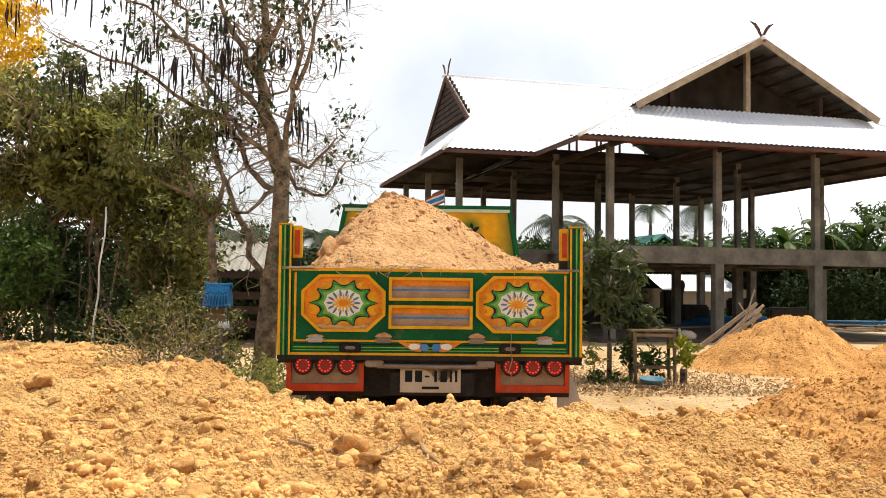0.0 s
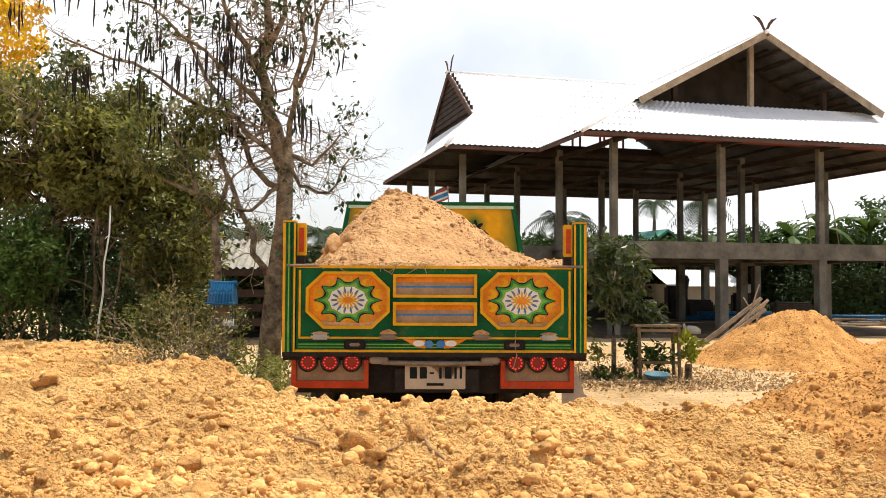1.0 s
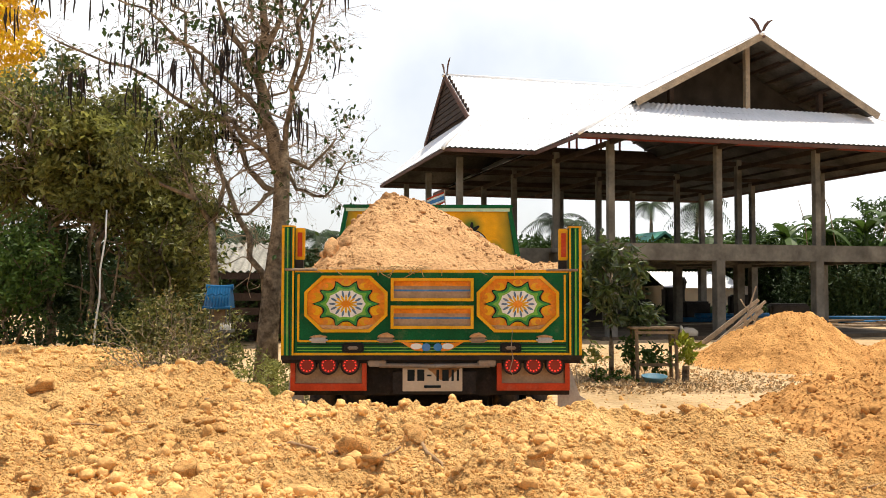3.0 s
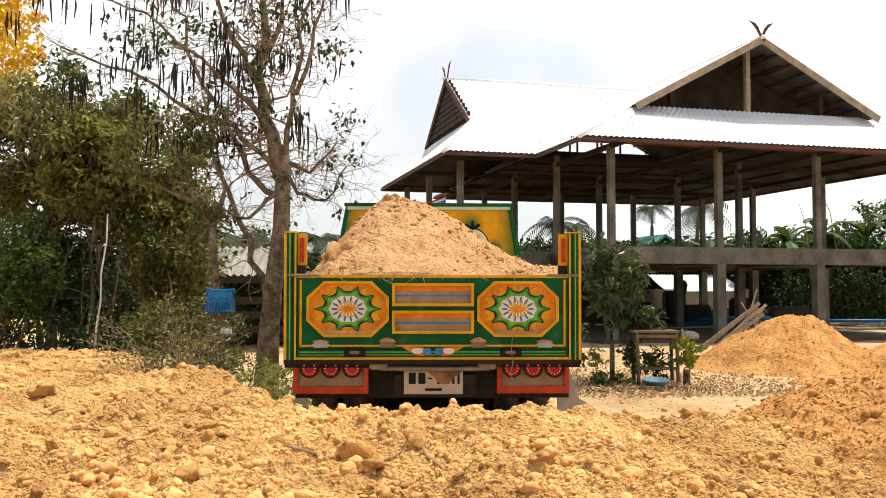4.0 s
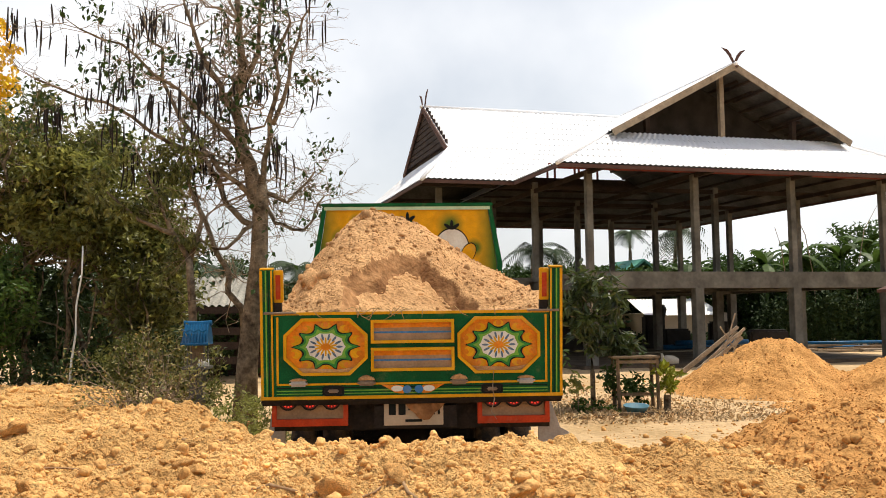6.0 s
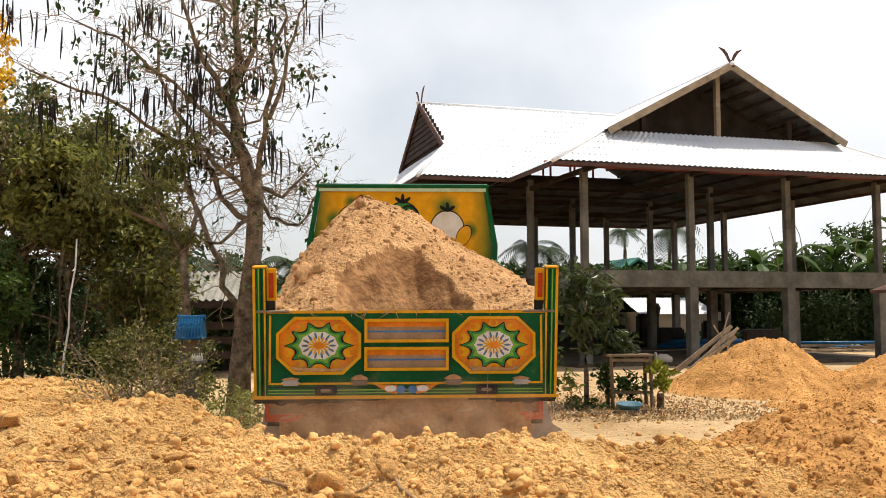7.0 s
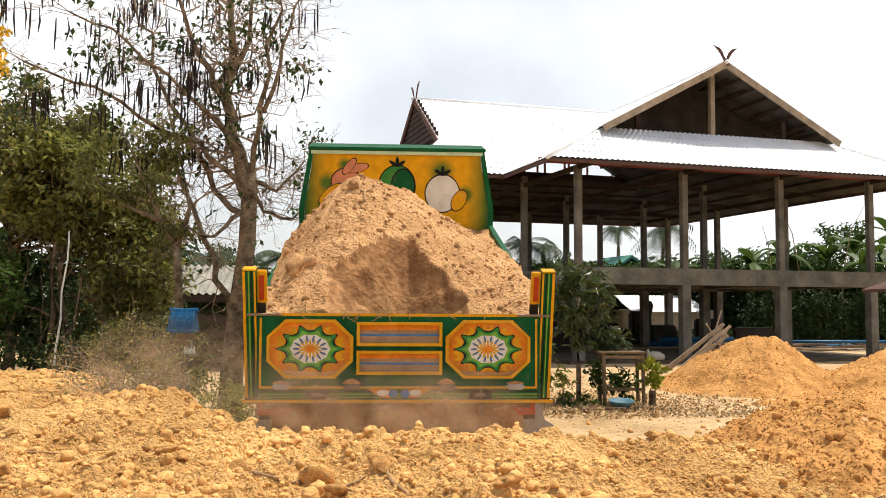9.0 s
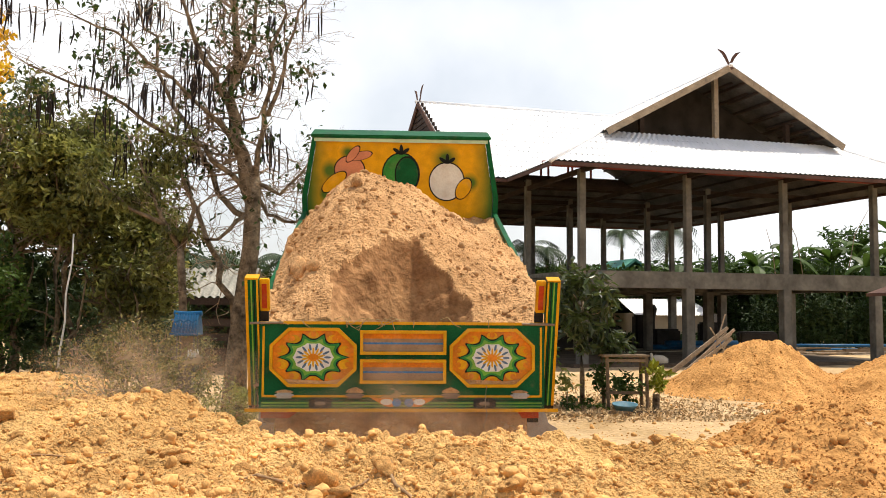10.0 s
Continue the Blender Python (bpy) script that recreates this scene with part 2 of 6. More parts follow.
def disc(bm, x, z, r, y0, y1, n=20, sx=1.0, turn=0.0, squash=1.0):
    c, s = math.cos(turn), math.sin(turn)
    pts = []
    for k in range(n):
        u, w = r * math.cos(2 * math.pi * k / n), r * squash * math.sin(2 * math.pi * k / n)
        pts.append((x + (u * c - w * s) * sx, z + u * s + w * c))
    return prism(bm, pts, y0, y1)


def from_arrays(name, verts, faces, mats, parent=None, smooth=False):
    me = bpy.data.meshes.new(name)
    me.from_pydata(verts, [], faces)
    for mm in (mats if isinstance(mats, (list, tuple)) else [mats]):
        me.materials.append(mm)
    me.polygons.foreach_set("use_smooth", [smooth] * len(me.polygons))
    me.update()
    ob = new(name, me)
    if parent:
        ob.parent = parent
    return ob


def lattice(x, y, seed):
    """Smooth value noise in 0..1 on arrays."""
    def hashed(i, j):
        v = np.sin(i * 127.1 + j * 311.7 + seed * 74.7) * 43758.5453
        return v - np.floor(v)
    i, j = np.floor(x), np.floor(y)
    fx, fy = x - i, y - j
    fx, fy = fx * fx * (3 - 2 * fx), fy * fy * (3 - 2 * fy)
    a, b, c, d = hashed(i, j), hashed(i + 1, j), hashed(i, j + 1), hashed(i + 1, j + 1)
    return (a * (1 - fx) + b * fx) * (1 - fy) + (c * (1 - fx) + d * fx) * fy


def rough(x, y, octaves, seed=0):
    """Sum of octaves (cell size in metres, height in metres)."""
    x, y = np.asarray(x, float), np.asarray(y, float)
    z = np.zeros_like(x)
    for k, (cell, amp) in enumerate(octaves):
        ca, sa = math.cos(k * 1.1 + 0.4), math.sin(k * 1.1 + 0.4)
        z = z + amp * (lattice((x * ca - y * sa) / cell + 31.7 * k, (x * sa + y * ca) / cell - 17.3 * k, seed + k) - 0.5)
    return z


def step(v):
    v = np.clip(v, 0, 1)
    return v * v * (3 - 2 * v)


def skirt(ob, depth):
    """Closes an open sheet downwards along its border."""
    bm = bmesh.new()
    bm.from_mesh(ob.data)
    rim = [e for e in bm.edges if e.is_boundary]
    got = bmesh.ops.extrude_edge_only(bm, edges=rim)
    bmesh.ops.translate(bm, vec=(0, 0, -depth), verts=[g for g in got["geom"] if isinstance(g, bmesh.types.BMVert)])
    bm.to_mesh(ob.data)
    bm.free()


def sheet_of(name, xs, ys, hf, mats, smooth=True, keep=None, which=None):
    X, Y = np.meshgrid(xs, ys)
    Z = hf(X, Y)
    nx, ny = len(xs), len(ys)
    verts = np.stack([X.ravel(), Y.ravel(), Z.ravel()], 1)
    i = (np.arange(ny - 1)[:, None] * nx + np.arange(nx - 1)[None, :]).ravel()
    quads = np.stack([i, i + 1, i + nx + 1, i + nx], 1)
    if keep is not None:
        ok = keep(X, Y).ravel()
        quads = quads[ok[quads].all(1)]
        used = np.unique(quads)
        remap = np.zeros(len(verts), int)
        remap[used] = np.arange(len(used))
        verts, quads = verts[used], remap[quads]
    ob = from_arrays(name, verts.tolist(), quads.tolist(), mats, smooth=smooth)
    if which is not None:
        c = verts[quads].mean(1)
        ob.data.polygons.foreach_set("material_index", which(c[:, 0], c[:, 1]).astype(int))
    return ob


# ---- ground ----
EDGE_X = [-14, -8.0, -3.9, -2.9, -2.2, -1.3, -0.75, 0.8, 1.6, 2.2, 3.5, 6.0, 9.0]
EDGE_Y = [13.2, 12.9, 12.2, 9.2, 8.0, 7.0, 6.35, 6.3, 6.35, 6.2, 6.3, 6.7, 7.0]


def soil_height(x, y):
    e = np.interp(x, EDGE_X, EDGE_Y) + rough(x, y, [(0.9, 0.5)], 5)
    inside = step((e - y + 0.1) / 0.9) * step((y + 3) / 1.5) * step((x + 12) / 2) * step((9 - x) / 2)
    z = (0.80 - 0.07 * step((y - 8) / 3)) * inside
    z = z + 0.16 * np.exp(-(((x + 1.9) / 0.7) ** 2 + ((y - 6.4) / 0.8) ** 2)) * inside
    z = z - 0.15 * np.exp(-(((x - 1.45 + 0.3 * (y - 4.6)) / 0.45) ** 2 + ((y - 4.4) / 1.3) ** 2)) * inside
    z = z - 0.16 * step((x - 1.2) / 0.8) * step((5.3 - y) / 1.0) * inside
    z = z + rough(x, y, [(1.3, 0.14), (0.55, 0.09)], 1) * inside
    patch = 0.35 + 0.65 * step((lattice(x / 0.8, y / 0.8, 15) - 0.25) / 0.4)
    lump = patch * np.abs(rough(x, y, [(0.30, 0.09), (0.14, 0.10)], 3))
    return z + (1 - 0.5 * step((y - 7) / 3)) * (lump + 1.5 * np.abs(rough(x, y, [(0.11, 0.05), (0.055, 0.05)], 8)) + rough(x, y, [(0.03, 0.018)], 9)) * (0.25 + 0.75 * inside) - 0.13 * (1 - inside)


def ground_height(x, y):
    d = np.hypot(x, y - 10)
    near = step((60 - d) / 40)
    return (rough(x, y, [(3.0, 0.07), (0.8, 0.03)], 2) + 0.06 * step((y - 13) / 10)) * near


def spread(a, b, fine0, fine1, stepsize, n):
    inner = np.arange(fine0, fine1 + 1e-6, stepsize)
    lo = fine0 - np.geomspace(stepsize, fine0 - a, n)[::-1]
    hi = fine1 + np.geomspace(stepsize, b - fine1, n)
    return np.concatenate([lo, inner, hi])


ground = sheet_of("ground", spread(-3000, 3000, -12, 16, 0.2, 26), spread(-3000, 3000, 2, 40, 0.2, 26), ground_height, M["yard"])
tagged(ground, "sunlit bare yard of dry trodden earth", "ground", kind="structure")
fill = sheet_of("soil_fill", np.concatenate([np.arange(-12, -3.9, 0.06), np.arange(-3.9, 3.9, 0.014), np.arange(3.9, 9, 0.08)]),
                np.concatenate([np.arange(-3, 2.4, 0.12), np.arange(2.4, 7.4, 0.014), np.arange(7.4, 14.2, 0.045)]), soil_height, M["soil"],
                keep=lambda X, Y: Y < np.interp(X, EDGE_X, EDGE_Y) + 0.9)
tagged(fill, "orange-brown dumped fill soil with crumbly lumps", "soil", kind="stuff")


# ---- open-sided house ----
HOUSE = Matrix.Translation((3.63, 23.57, 0.12)) @ Matrix.Rotation(radians(14.6), 4, "Z")
EAVE, RIDGE_U, WIDE, DEEP = 5.55, 6.5, 13.0, 16.4
SLAB0, SLAB1 = 2.18, 2.66
GRID_U, GRID_V = (-1.87, 1.4, 4.8, 8.12, 11.45), (1.2, 5.31, 9.5, 13.57)


def slope_sheet(name, corners, parent, run, mats, wave=0.022, pitch=0.17):
    """A corrugated roof slope. corners: eave start, eave end, top end, top start, as (u, v, z); run: spacing of the cross laps."""
    a, b, c, d = [Vector(p) for p in corners]
    width = (b - a).length
    along = (b - a).normalized()
    up = (((c + d) / 2 - (a + b) / 2)).normalized()
    normal = along.cross(up).normalized()
    if normal.z < 0:
        normal = -normal
    n = max(8, int(width / pitch * 4))
    rows = max(2, int((((c + d) / 2 - (a + b) / 2).length) / run) + 1)
    slope = empty(name)
    slope.parent = parent
    for r in range(rows):
        verts = []
        for s in (0, 1):
            f = (r + s) / rows + (0.012 if s else 0)
            f = min(f, 1.0)
            p0, p1 = a.lerp(d, f), b.lerp(c, f)
            lift = 0.0 if s else 0.008
            for k in range(n + 1):
                p = p0.lerp(p1, k / n)
                w = (p - a).dot(along)
                verts.append(p + normal * (lift + wave * math.cos(2 * math.pi * w / pitch)))
        faces = [(k, k + 1, n + 2 + k, n + 1 + k) for k in range(n)]
        from_arrays("sheet_course", [tuple(v) for v in verts], faces, mats, slope, smooth=True)
    return slope


def build_house():
    house = tagged(empty("open_house", HOUSE), "unfinished two-storey concrete open-sided house under a white corrugated roof", "house")
    for j, v in enumerate(GRID_V):
        for i, u in enumerate(GRID_U):
            if (u < 0 and v < 4) or (i, j) == (2, 1):
                continue
            v = 13.3 if u < 0 and j == 3 else v
            bm = bmesh.new()
            box(bm, u - 0.14, u + 0.14, v - 0.14, v + 0.14, -0.4, SLAB0 + 0.02, bevel=0.012)
            part("column", bm, M["concrete"], house)
            bm = bmesh.new()
            top = EAVE + 0.25 if (0 < j < 3 and 0 < i < 4) else EAVE - 0.02
            box(bm, u - 0.095, u + 0.095, v - 0.095, v + 0.095, SLAB1 - 0.02, top, bevel=0.01)
            part("column", bm, M["concrete"], house)
    # floor slab with edge beams
    bm = bmesh.new()
    box(bm, 1.2, 12.0, 1.1, 13.7, SLAB1 - 0.14, SLAB1)
    box(bm, -2.0, 1.2, 5.2, 13.4, SLAB1 - 0.14, SLAB1)
    part("floor_slab", bm, M["concrete"], house)
    for u0, u1, v in ((1.28, 12.0, 1.2), (-2.0, 1.1, 5.31), (-2.0, 1.1, 13.3), (1.28, 12.0, 13.57), (1.3, 11.9, 5.31), (1.3, 11.9, 9.5)):
        bm = bmesh.new()
        box(bm, u0, u1, v - 0.12, v + 0.12, SLAB0, SLAB1 + 0.004, bevel=0.008)
        part("beam", bm, M["concrete"], house)
    for u in GRID_U:
        bm = bmesh.new()
        v0, v1 = (5.45, 13.15) if u < 0 else (1.34, 13.43)
        box(bm, u - 0.11, u + 0.11, v0, v1, SLAB0 + 0.004, SLAB1 - 0.004)
        part("beam", bm, M["concrete"], house)
    # added earth floor, its colour darkened for the shade beneath the slab
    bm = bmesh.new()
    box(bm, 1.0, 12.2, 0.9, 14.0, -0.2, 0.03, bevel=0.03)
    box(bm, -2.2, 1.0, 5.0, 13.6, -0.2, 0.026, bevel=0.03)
    part("earth_floor", bm, material("shaded_trodden_earth", (0.13, 0.095, 0.062), 0.95, vary=0.35, scale=1.2, fine=10, bump=0.5), house, "trodden earth floor, darkened as in the house's shade")
    # main roof
    ks, kw = 0.537, 0.643
    gv, gz = 2.1, EAVE + 2.1 * kw
    gu0, gu1 = (gz - EAVE) / ks, WIDE - (gz - EAVE) / ks
    top = EAVE + RIDGE_U * ks
    fo = 0.60
    roof = [("roof_slope", [(0, 0, EAVE), (WIDE, 0, EAVE), (gu1, gv, gz), (gu0, gv, gz)]),
            ("roof_slope", [(gu0 - 0.1, gv - fo, gz - 0.05), (gu0 - 0.1, DEEP - gv, gz - 0.05), (RIDGE_U, DEEP - gv, top), (RIDGE_U, gv - fo, top)]),
            ("roof_slope", [(gu1 + 0.1, gv - fo, gz - 0.05), (gu1 + 0.1, DEEP - gv, gz - 0.05), (RIDGE_U, DEEP - gv, top), (RIDGE_U, gv - fo, top)]),
            ("roof_slope", [(0, 0, EAVE), (0, DEEP, EAVE), (gu0, DEEP - gv, gz), (gu0, gv, gz)]),
            ("roof_slope", [(WIDE, 0, EAVE), (WIDE, DEEP, EAVE), (gu1, DEEP - gv, gz), (gu1, gv, gz)]),
            ("roof_slope", [(0, DEEP, EAVE), (WIDE, DEEP, EAVE), (gu1, DEEP - gv, gz), (gu0, DEEP - gv, gz)])]
    # wing
    wv0, wv1, wu = 3.45, 13.75, -2.86
    wr = (wv0 + wv1) / 2
    wtop, hu, hz, hv, vo = 8.93, -1.33, 6.97, 5.66, 0.15
    meet = (wtop - EAVE) / ks
    roof += [("roof_slope", [(wu, wv0, EAVE), (0, wv0, EAVE), (meet, wr, wtop), (hu - vo, wr, wtop)][:2] + [((hz - EAVE) / ks, hv, hz), (hu, hv, hz)]),
             ("roof_slope", [(hu - vo, hv - 0.05, hz - 0.04), (gu0, hv - 0.05, hz - 0.04), (meet, wr, wtop), (hu - vo, wr, wtop)]),
             ("roof_slope", [(hu - vo, 2 * wr - hv, hz - 0.04), (gu0, 2 * wr - hv, hz - 0.04), (meet, wr, wtop), (hu - vo, wr, wtop)]),
             ("roof_slope", [(wu, wv1, EAVE), (0, wv1, EAVE), (gu0, 2 * wr - hv, hz), (hu, 2 * wr - hv, hz)]),
             ("roof_slope", [(wu, wv0, EAVE), (wu, wv1, EAVE), (hu, 2 * wr - hv, hz), (hu, hv, hz)])]
    for name, c in roof:
        slope_sheet(name, c, house, 0.62, M["sheet"])
    # eave boards
    for a, b in (((0, 0), (WIDE, 0)), ((0, 0), (0, wv0)), ((wu, wv0), (0, wv0)), ((wu, wv0), (wu, wv1)), ((WIDE, 0), (WIDE, DEEP)), ((0, DEEP), (WIDE, DEEP)), ((wu, wv1), (0, wv1)), ((0, wv1), (0, DEEP))):
        bm = bmesh.new()
        d = Vector((b[0] - a[0], b[1] - a[1], 0))
        m = Matrix.Translation((a[0], a[1], EAVE - 0.09)) @ Matrix.Rotation(math.atan2(d.y, d.x), 4, "Z")
        box(bm, 0, d.length, -0.02, 0.02, -0.05, 0.05, m)
        part("eave_board", bm, M["trim"], house)
    # verge boards on the gables, rolled sheet ridges and hips
    def board(p, q, w, h, mat, name):
        p, q = Vector(p), Vector(q)
        d = q - p
        bm = bmesh.new()
        rot = d.to_track_quat("X", "Z").to_matrix().to_4x4()
        box(bm, 0, d.length, -w / 2, w / 2, -h / 2, h / 2, Matrix.Translation(p) @ rot)
        return part(name, bm, mat, house)
    for s in (-1, 1):
        board((RIDGE_U + s * (RIDGE_U - gu0 + 0.15), gv - fo - 0.03, gz - 0.16), (RIDGE_U, gv - fo - 0.03, top - 0.08), 0.05, 0.2, M["wood"], "verge_board")
        board((hu - vo - 0.03, wr + s * (wr - hv + 0.1), hz - 0.14), (hu - vo - 0.03, wr, wtop - 0.08), 0.05, 0.18, M["trim"], "verge_board")
    for p, q in (((0, 0, EAVE), (gu0, gv, gz)), ((WIDE, 0, EAVE), (gu1, gv, gz)), ((wu, wv0, EAVE), (hu, hv, hz)), ((RIDGE_U, gv - fo, top), (RIDGE_U, DEEP - gv, top)), ((hu - vo, wr, wtop), (meet, wr, wtop))):
        bm = bmesh.new()
        p, q = Vector(p), Vector(q)
        tube(bm, [p + (p - q).normalized() * 0.12, p.lerp(q, 0.5) + Vector((0, 0, 0.02)), q], 0.062, 8)
        part("ridge_cap", bm, M["sheet"], house, smooth=True)
    # near-black sheet added as the shade inside the front gable, with posts and battens
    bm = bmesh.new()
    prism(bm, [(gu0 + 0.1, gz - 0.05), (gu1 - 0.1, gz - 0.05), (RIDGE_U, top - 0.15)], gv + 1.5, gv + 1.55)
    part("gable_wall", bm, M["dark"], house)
    # far gable: boarded, but for a low opening with posts
    vb = DEEP - gv - 0.12
    lo, hi = 7.42, 8.02
    at_lo, at_hi = (lo - EAVE) / ks, (hi - EAVE) / ks
    for pts in ([(gu0, gz - 0.1), (gu1, gz - 0.1), (WIDE - at_lo, lo), (at_lo, lo)], [(at_lo, lo), (5.0, lo), (5.0, hi), (at_hi, hi)], [(at_hi, hi), (WIDE - at_hi, hi), (RIDGE_U, top - 0.05)]):
        bm = bmesh.new()
        prism(bm, pts, vb, vb + 0.05)
        part("gable_wall", bm, M["under"], house)
    for u in (5.6, 5.95, 6.9, 7.1, 8.0):
        bm = bmesh.new()
        box(bm, u - 0.04, u + 0.04, vb + 0.06, vb + 0.12, lo - 0.1, hi + 0.1)
        part("post", bm, M["redsteel"], house)
    for k in (-2.6, 0.0, 2.6):
        bm = bmesh.new()
        box(bm, RIDGE_U + k - 0.075, RIDGE_U + k + 0.075, gv + 0.1, gv + 0.25, gz - 0.3, top - 0.1 - abs(k) * ks)
        part("post", bm, M["wood"] if k == 0 else M["under"], house)
    for k in range(7):
        f = 0.12 + k * 0.12
        for s in (-1, 1):
            p = (RIDGE_U + s * (RIDGE_U - gu0) * (1 - f), gz + (top - gz) * f - 0.1)
            bm = bmesh.new()
            box(bm, p[0] - 0.05, p[0] + 0.05, gv - fo + 0.05, gv + 1.1, p[1] - 0.06, p[1] + 0.02)
            part("batten", bm, M["under"], house)
    for k in range(9):
        f = 0.06 + k * 0.1
        half = (wr - hv) * (1 - f)
        bm = bmesh.new()
        z = hz + (wtop - hz) * f
        box(bm, hu - 0.12, hu - 0.06, wr - half, wr + half, z, z + 0.16)
        part("slat", bm, M["under"], house)
    bm = bmesh.new()
    m = Matrix(((0, 1, 0, 0), (1, 0, 0, 0), (0, 0, 1, 0), (0, 0, 0, 1)))
    prism(bm, [(hv, hz), (2 * wr - hv, hz), (wr, wtop - 0.06)], hu, hu + 0.04)
    bm.transform(m)
    part("gable_wall", bm, M["under"], house)
    # crossed finials
    def finial(at, turn, s):
        f = empty("finial", Matrix.Translation(at) @ Matrix.Rotation(turn, 4, "Z"))
        f.parent = house
        for q in (-1, 1):
            bm = bmesh.new()
            pts = [(q * -0.12, -0.12), (q * 0.06, 0.12), (q * 0.13, 0.28), (q * 0.24, 0.40), (q * 0.44, 0.46), (q * 0.30, 0.34), (q * 0.20, 0.22), (q * 0.12, 0.08), (q * -0.04, -0.16)]
            prism(bm, [(x * s, z * s) for x, z in (pts if q > 0 else pts[::-1])], -0.03 + q * 0.03, 0.0 + q * 0.03)
            part("horn", bm, M["trim"], f)
    finial((RIDGE_U, gv - fo, top + 0.02), 0, 1.0)
    finial((hu - vo, wr, wtop + 0.02), math.pi / 2, 1.1)
    # purlins and trusses under the roof
    for u in GRID_U[1:]:
        bm = bmesh.new()
        box(bm, u - 0.05, u + 0.05, 0.2, DEEP - 0.2, EAVE - 0.12, EAVE + 0.02)
        part("tie_beam", bm, M["under"], house)
    for v in GRID_V:
        bm = bmesh.new()
        box(bm, (0.2 if v < 4 else wu + 0.2), WIDE - 0.2, v - 0.05, v + 0.05, EAVE + 0.03, EAVE + 0.17)
        part("tie_beam", bm, M["redsteel"] if v < 5 else M["under"], house)
    for k in range(1, 12):
        z = EAVE + k * 0.3 - 0.1
        u = (z + 0.02 - EAVE) / ks
        for s in (0, 1):
            uu = u if s == 0 else WIDE - u
            bm = bmesh.new()
            v0 = 0.15 + max(0, (z - EAVE) / kw) if z < gz else gv
            box(bm, uu - 0.04, uu + 0.04, v0, DEEP - v0, z - 0.1, z - 0.02)
            part("purlin", bm, M["under"], house)
        if z < gz:
            v = (z + 0.02 - EAVE) / kw
            for vv in (v, DEEP - v):
                bm = bmesh.new()
                box(bm, u, WIDE - u, vv - 0.04, vv + 0.04, z - 0.1, z - 0.02)
                part("purlin", bm, M["under"], house)
    # dark sheets added below the roof sheets, coloured as their shaded underside
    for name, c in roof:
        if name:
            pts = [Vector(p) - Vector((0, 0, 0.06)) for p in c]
            from_arrays("roof_shade_sheet", [tuple(p) for p in pts], [(0, 1, 2, 3)], M["backing"], house)
    return house


build_house()

# ---- dump truck ----
REAR, CX = 6.75, -0.09
PIVOT_Y, PIVOT_Z = 0.395, 0.61
BED_LEN = 4.15
HALF = 1.145


def spray_material():
    """Yellow enamel with soft sprayed green clouds and green-misted side edges."""
    m = material("sprayed_yellow_paint", (0.72, 0.36, 0.006), 0.5, gloss=0.15, vary=0.15, scale=8, fine=90, bump=0.05, dust=0.2)
    n, l = m.node_tree.nodes, m.node_tree.links
    b = n["Principled BSDF"]
    col = b.inputs["Base Color"].links[0].from_socket
    tc, sep = n.new("ShaderNodeTexCoord"), n.new("ShaderNodeSeparateXYZ")
    l.new(tc.outputs["Object"], sep.inputs["Vector"])
    edge, ab = n.new("ShaderNodeMapRange"), n.new("ShaderNodeMath")
    ab.operation = "ABSOLUTE"
    l.new(sep.outputs["X"], ab.inputs[0])
    edge.inputs["From Min"].default_value, edge.inputs["From Max"].default_value = 0.82, 1.06
    edge.inputs["To Max"].default_value = 0.9
    l.new(ab.outputs[0], edge.inputs["Value"])
    total = edge.outputs["Result"]
    for x, z, r in ((-0.83, 2.14, 0.17), (0.52, 2.30, 0.19), (-0.62, 2.36, 0.10), (0.83, 2.02, 0.14), (-0.88, 1.86, 0.15)):
        d, fade, mx = n.new("ShaderNodeVectorMath"), n.new("ShaderNodeMapRange"), n.new("ShaderNodeMath")
        d.operation, mx.operation = "DISTANCE", "MAXIMUM"
        d.inputs[1].default_value = (x, BED_LEN - 0.02 - PIVOT_Y, z - PIVOT_Z)
        l.new(tc.outputs["Object"], d.inputs[0])
        fade.inputs["From Min"].default_value, fade.inputs["From Max"].default_value = r, r * 0.25
        fade.inputs["To Max"].default_value = 0.9
        l.new(d.outputs["Value"], fade.inputs["Value"])
        l.new(total, mx.inputs[0])
        l.new(fade.outputs["Result"], mx.inputs[1])
        total = mx.outputs[0]
    mix = n.new("ShaderNodeMix")
    mix.data_type = "RGBA"
    mix.inputs["B"].default_value = (0.015, 0.13, 0.02, 1)
    l.new(total, mix.inputs["Factor"])
    l.new(col, mix.inputs["A"])
    l.new(mix.outputs["Result"], b.inputs["Base Color"])
    return m


SPRAY = spray_material()


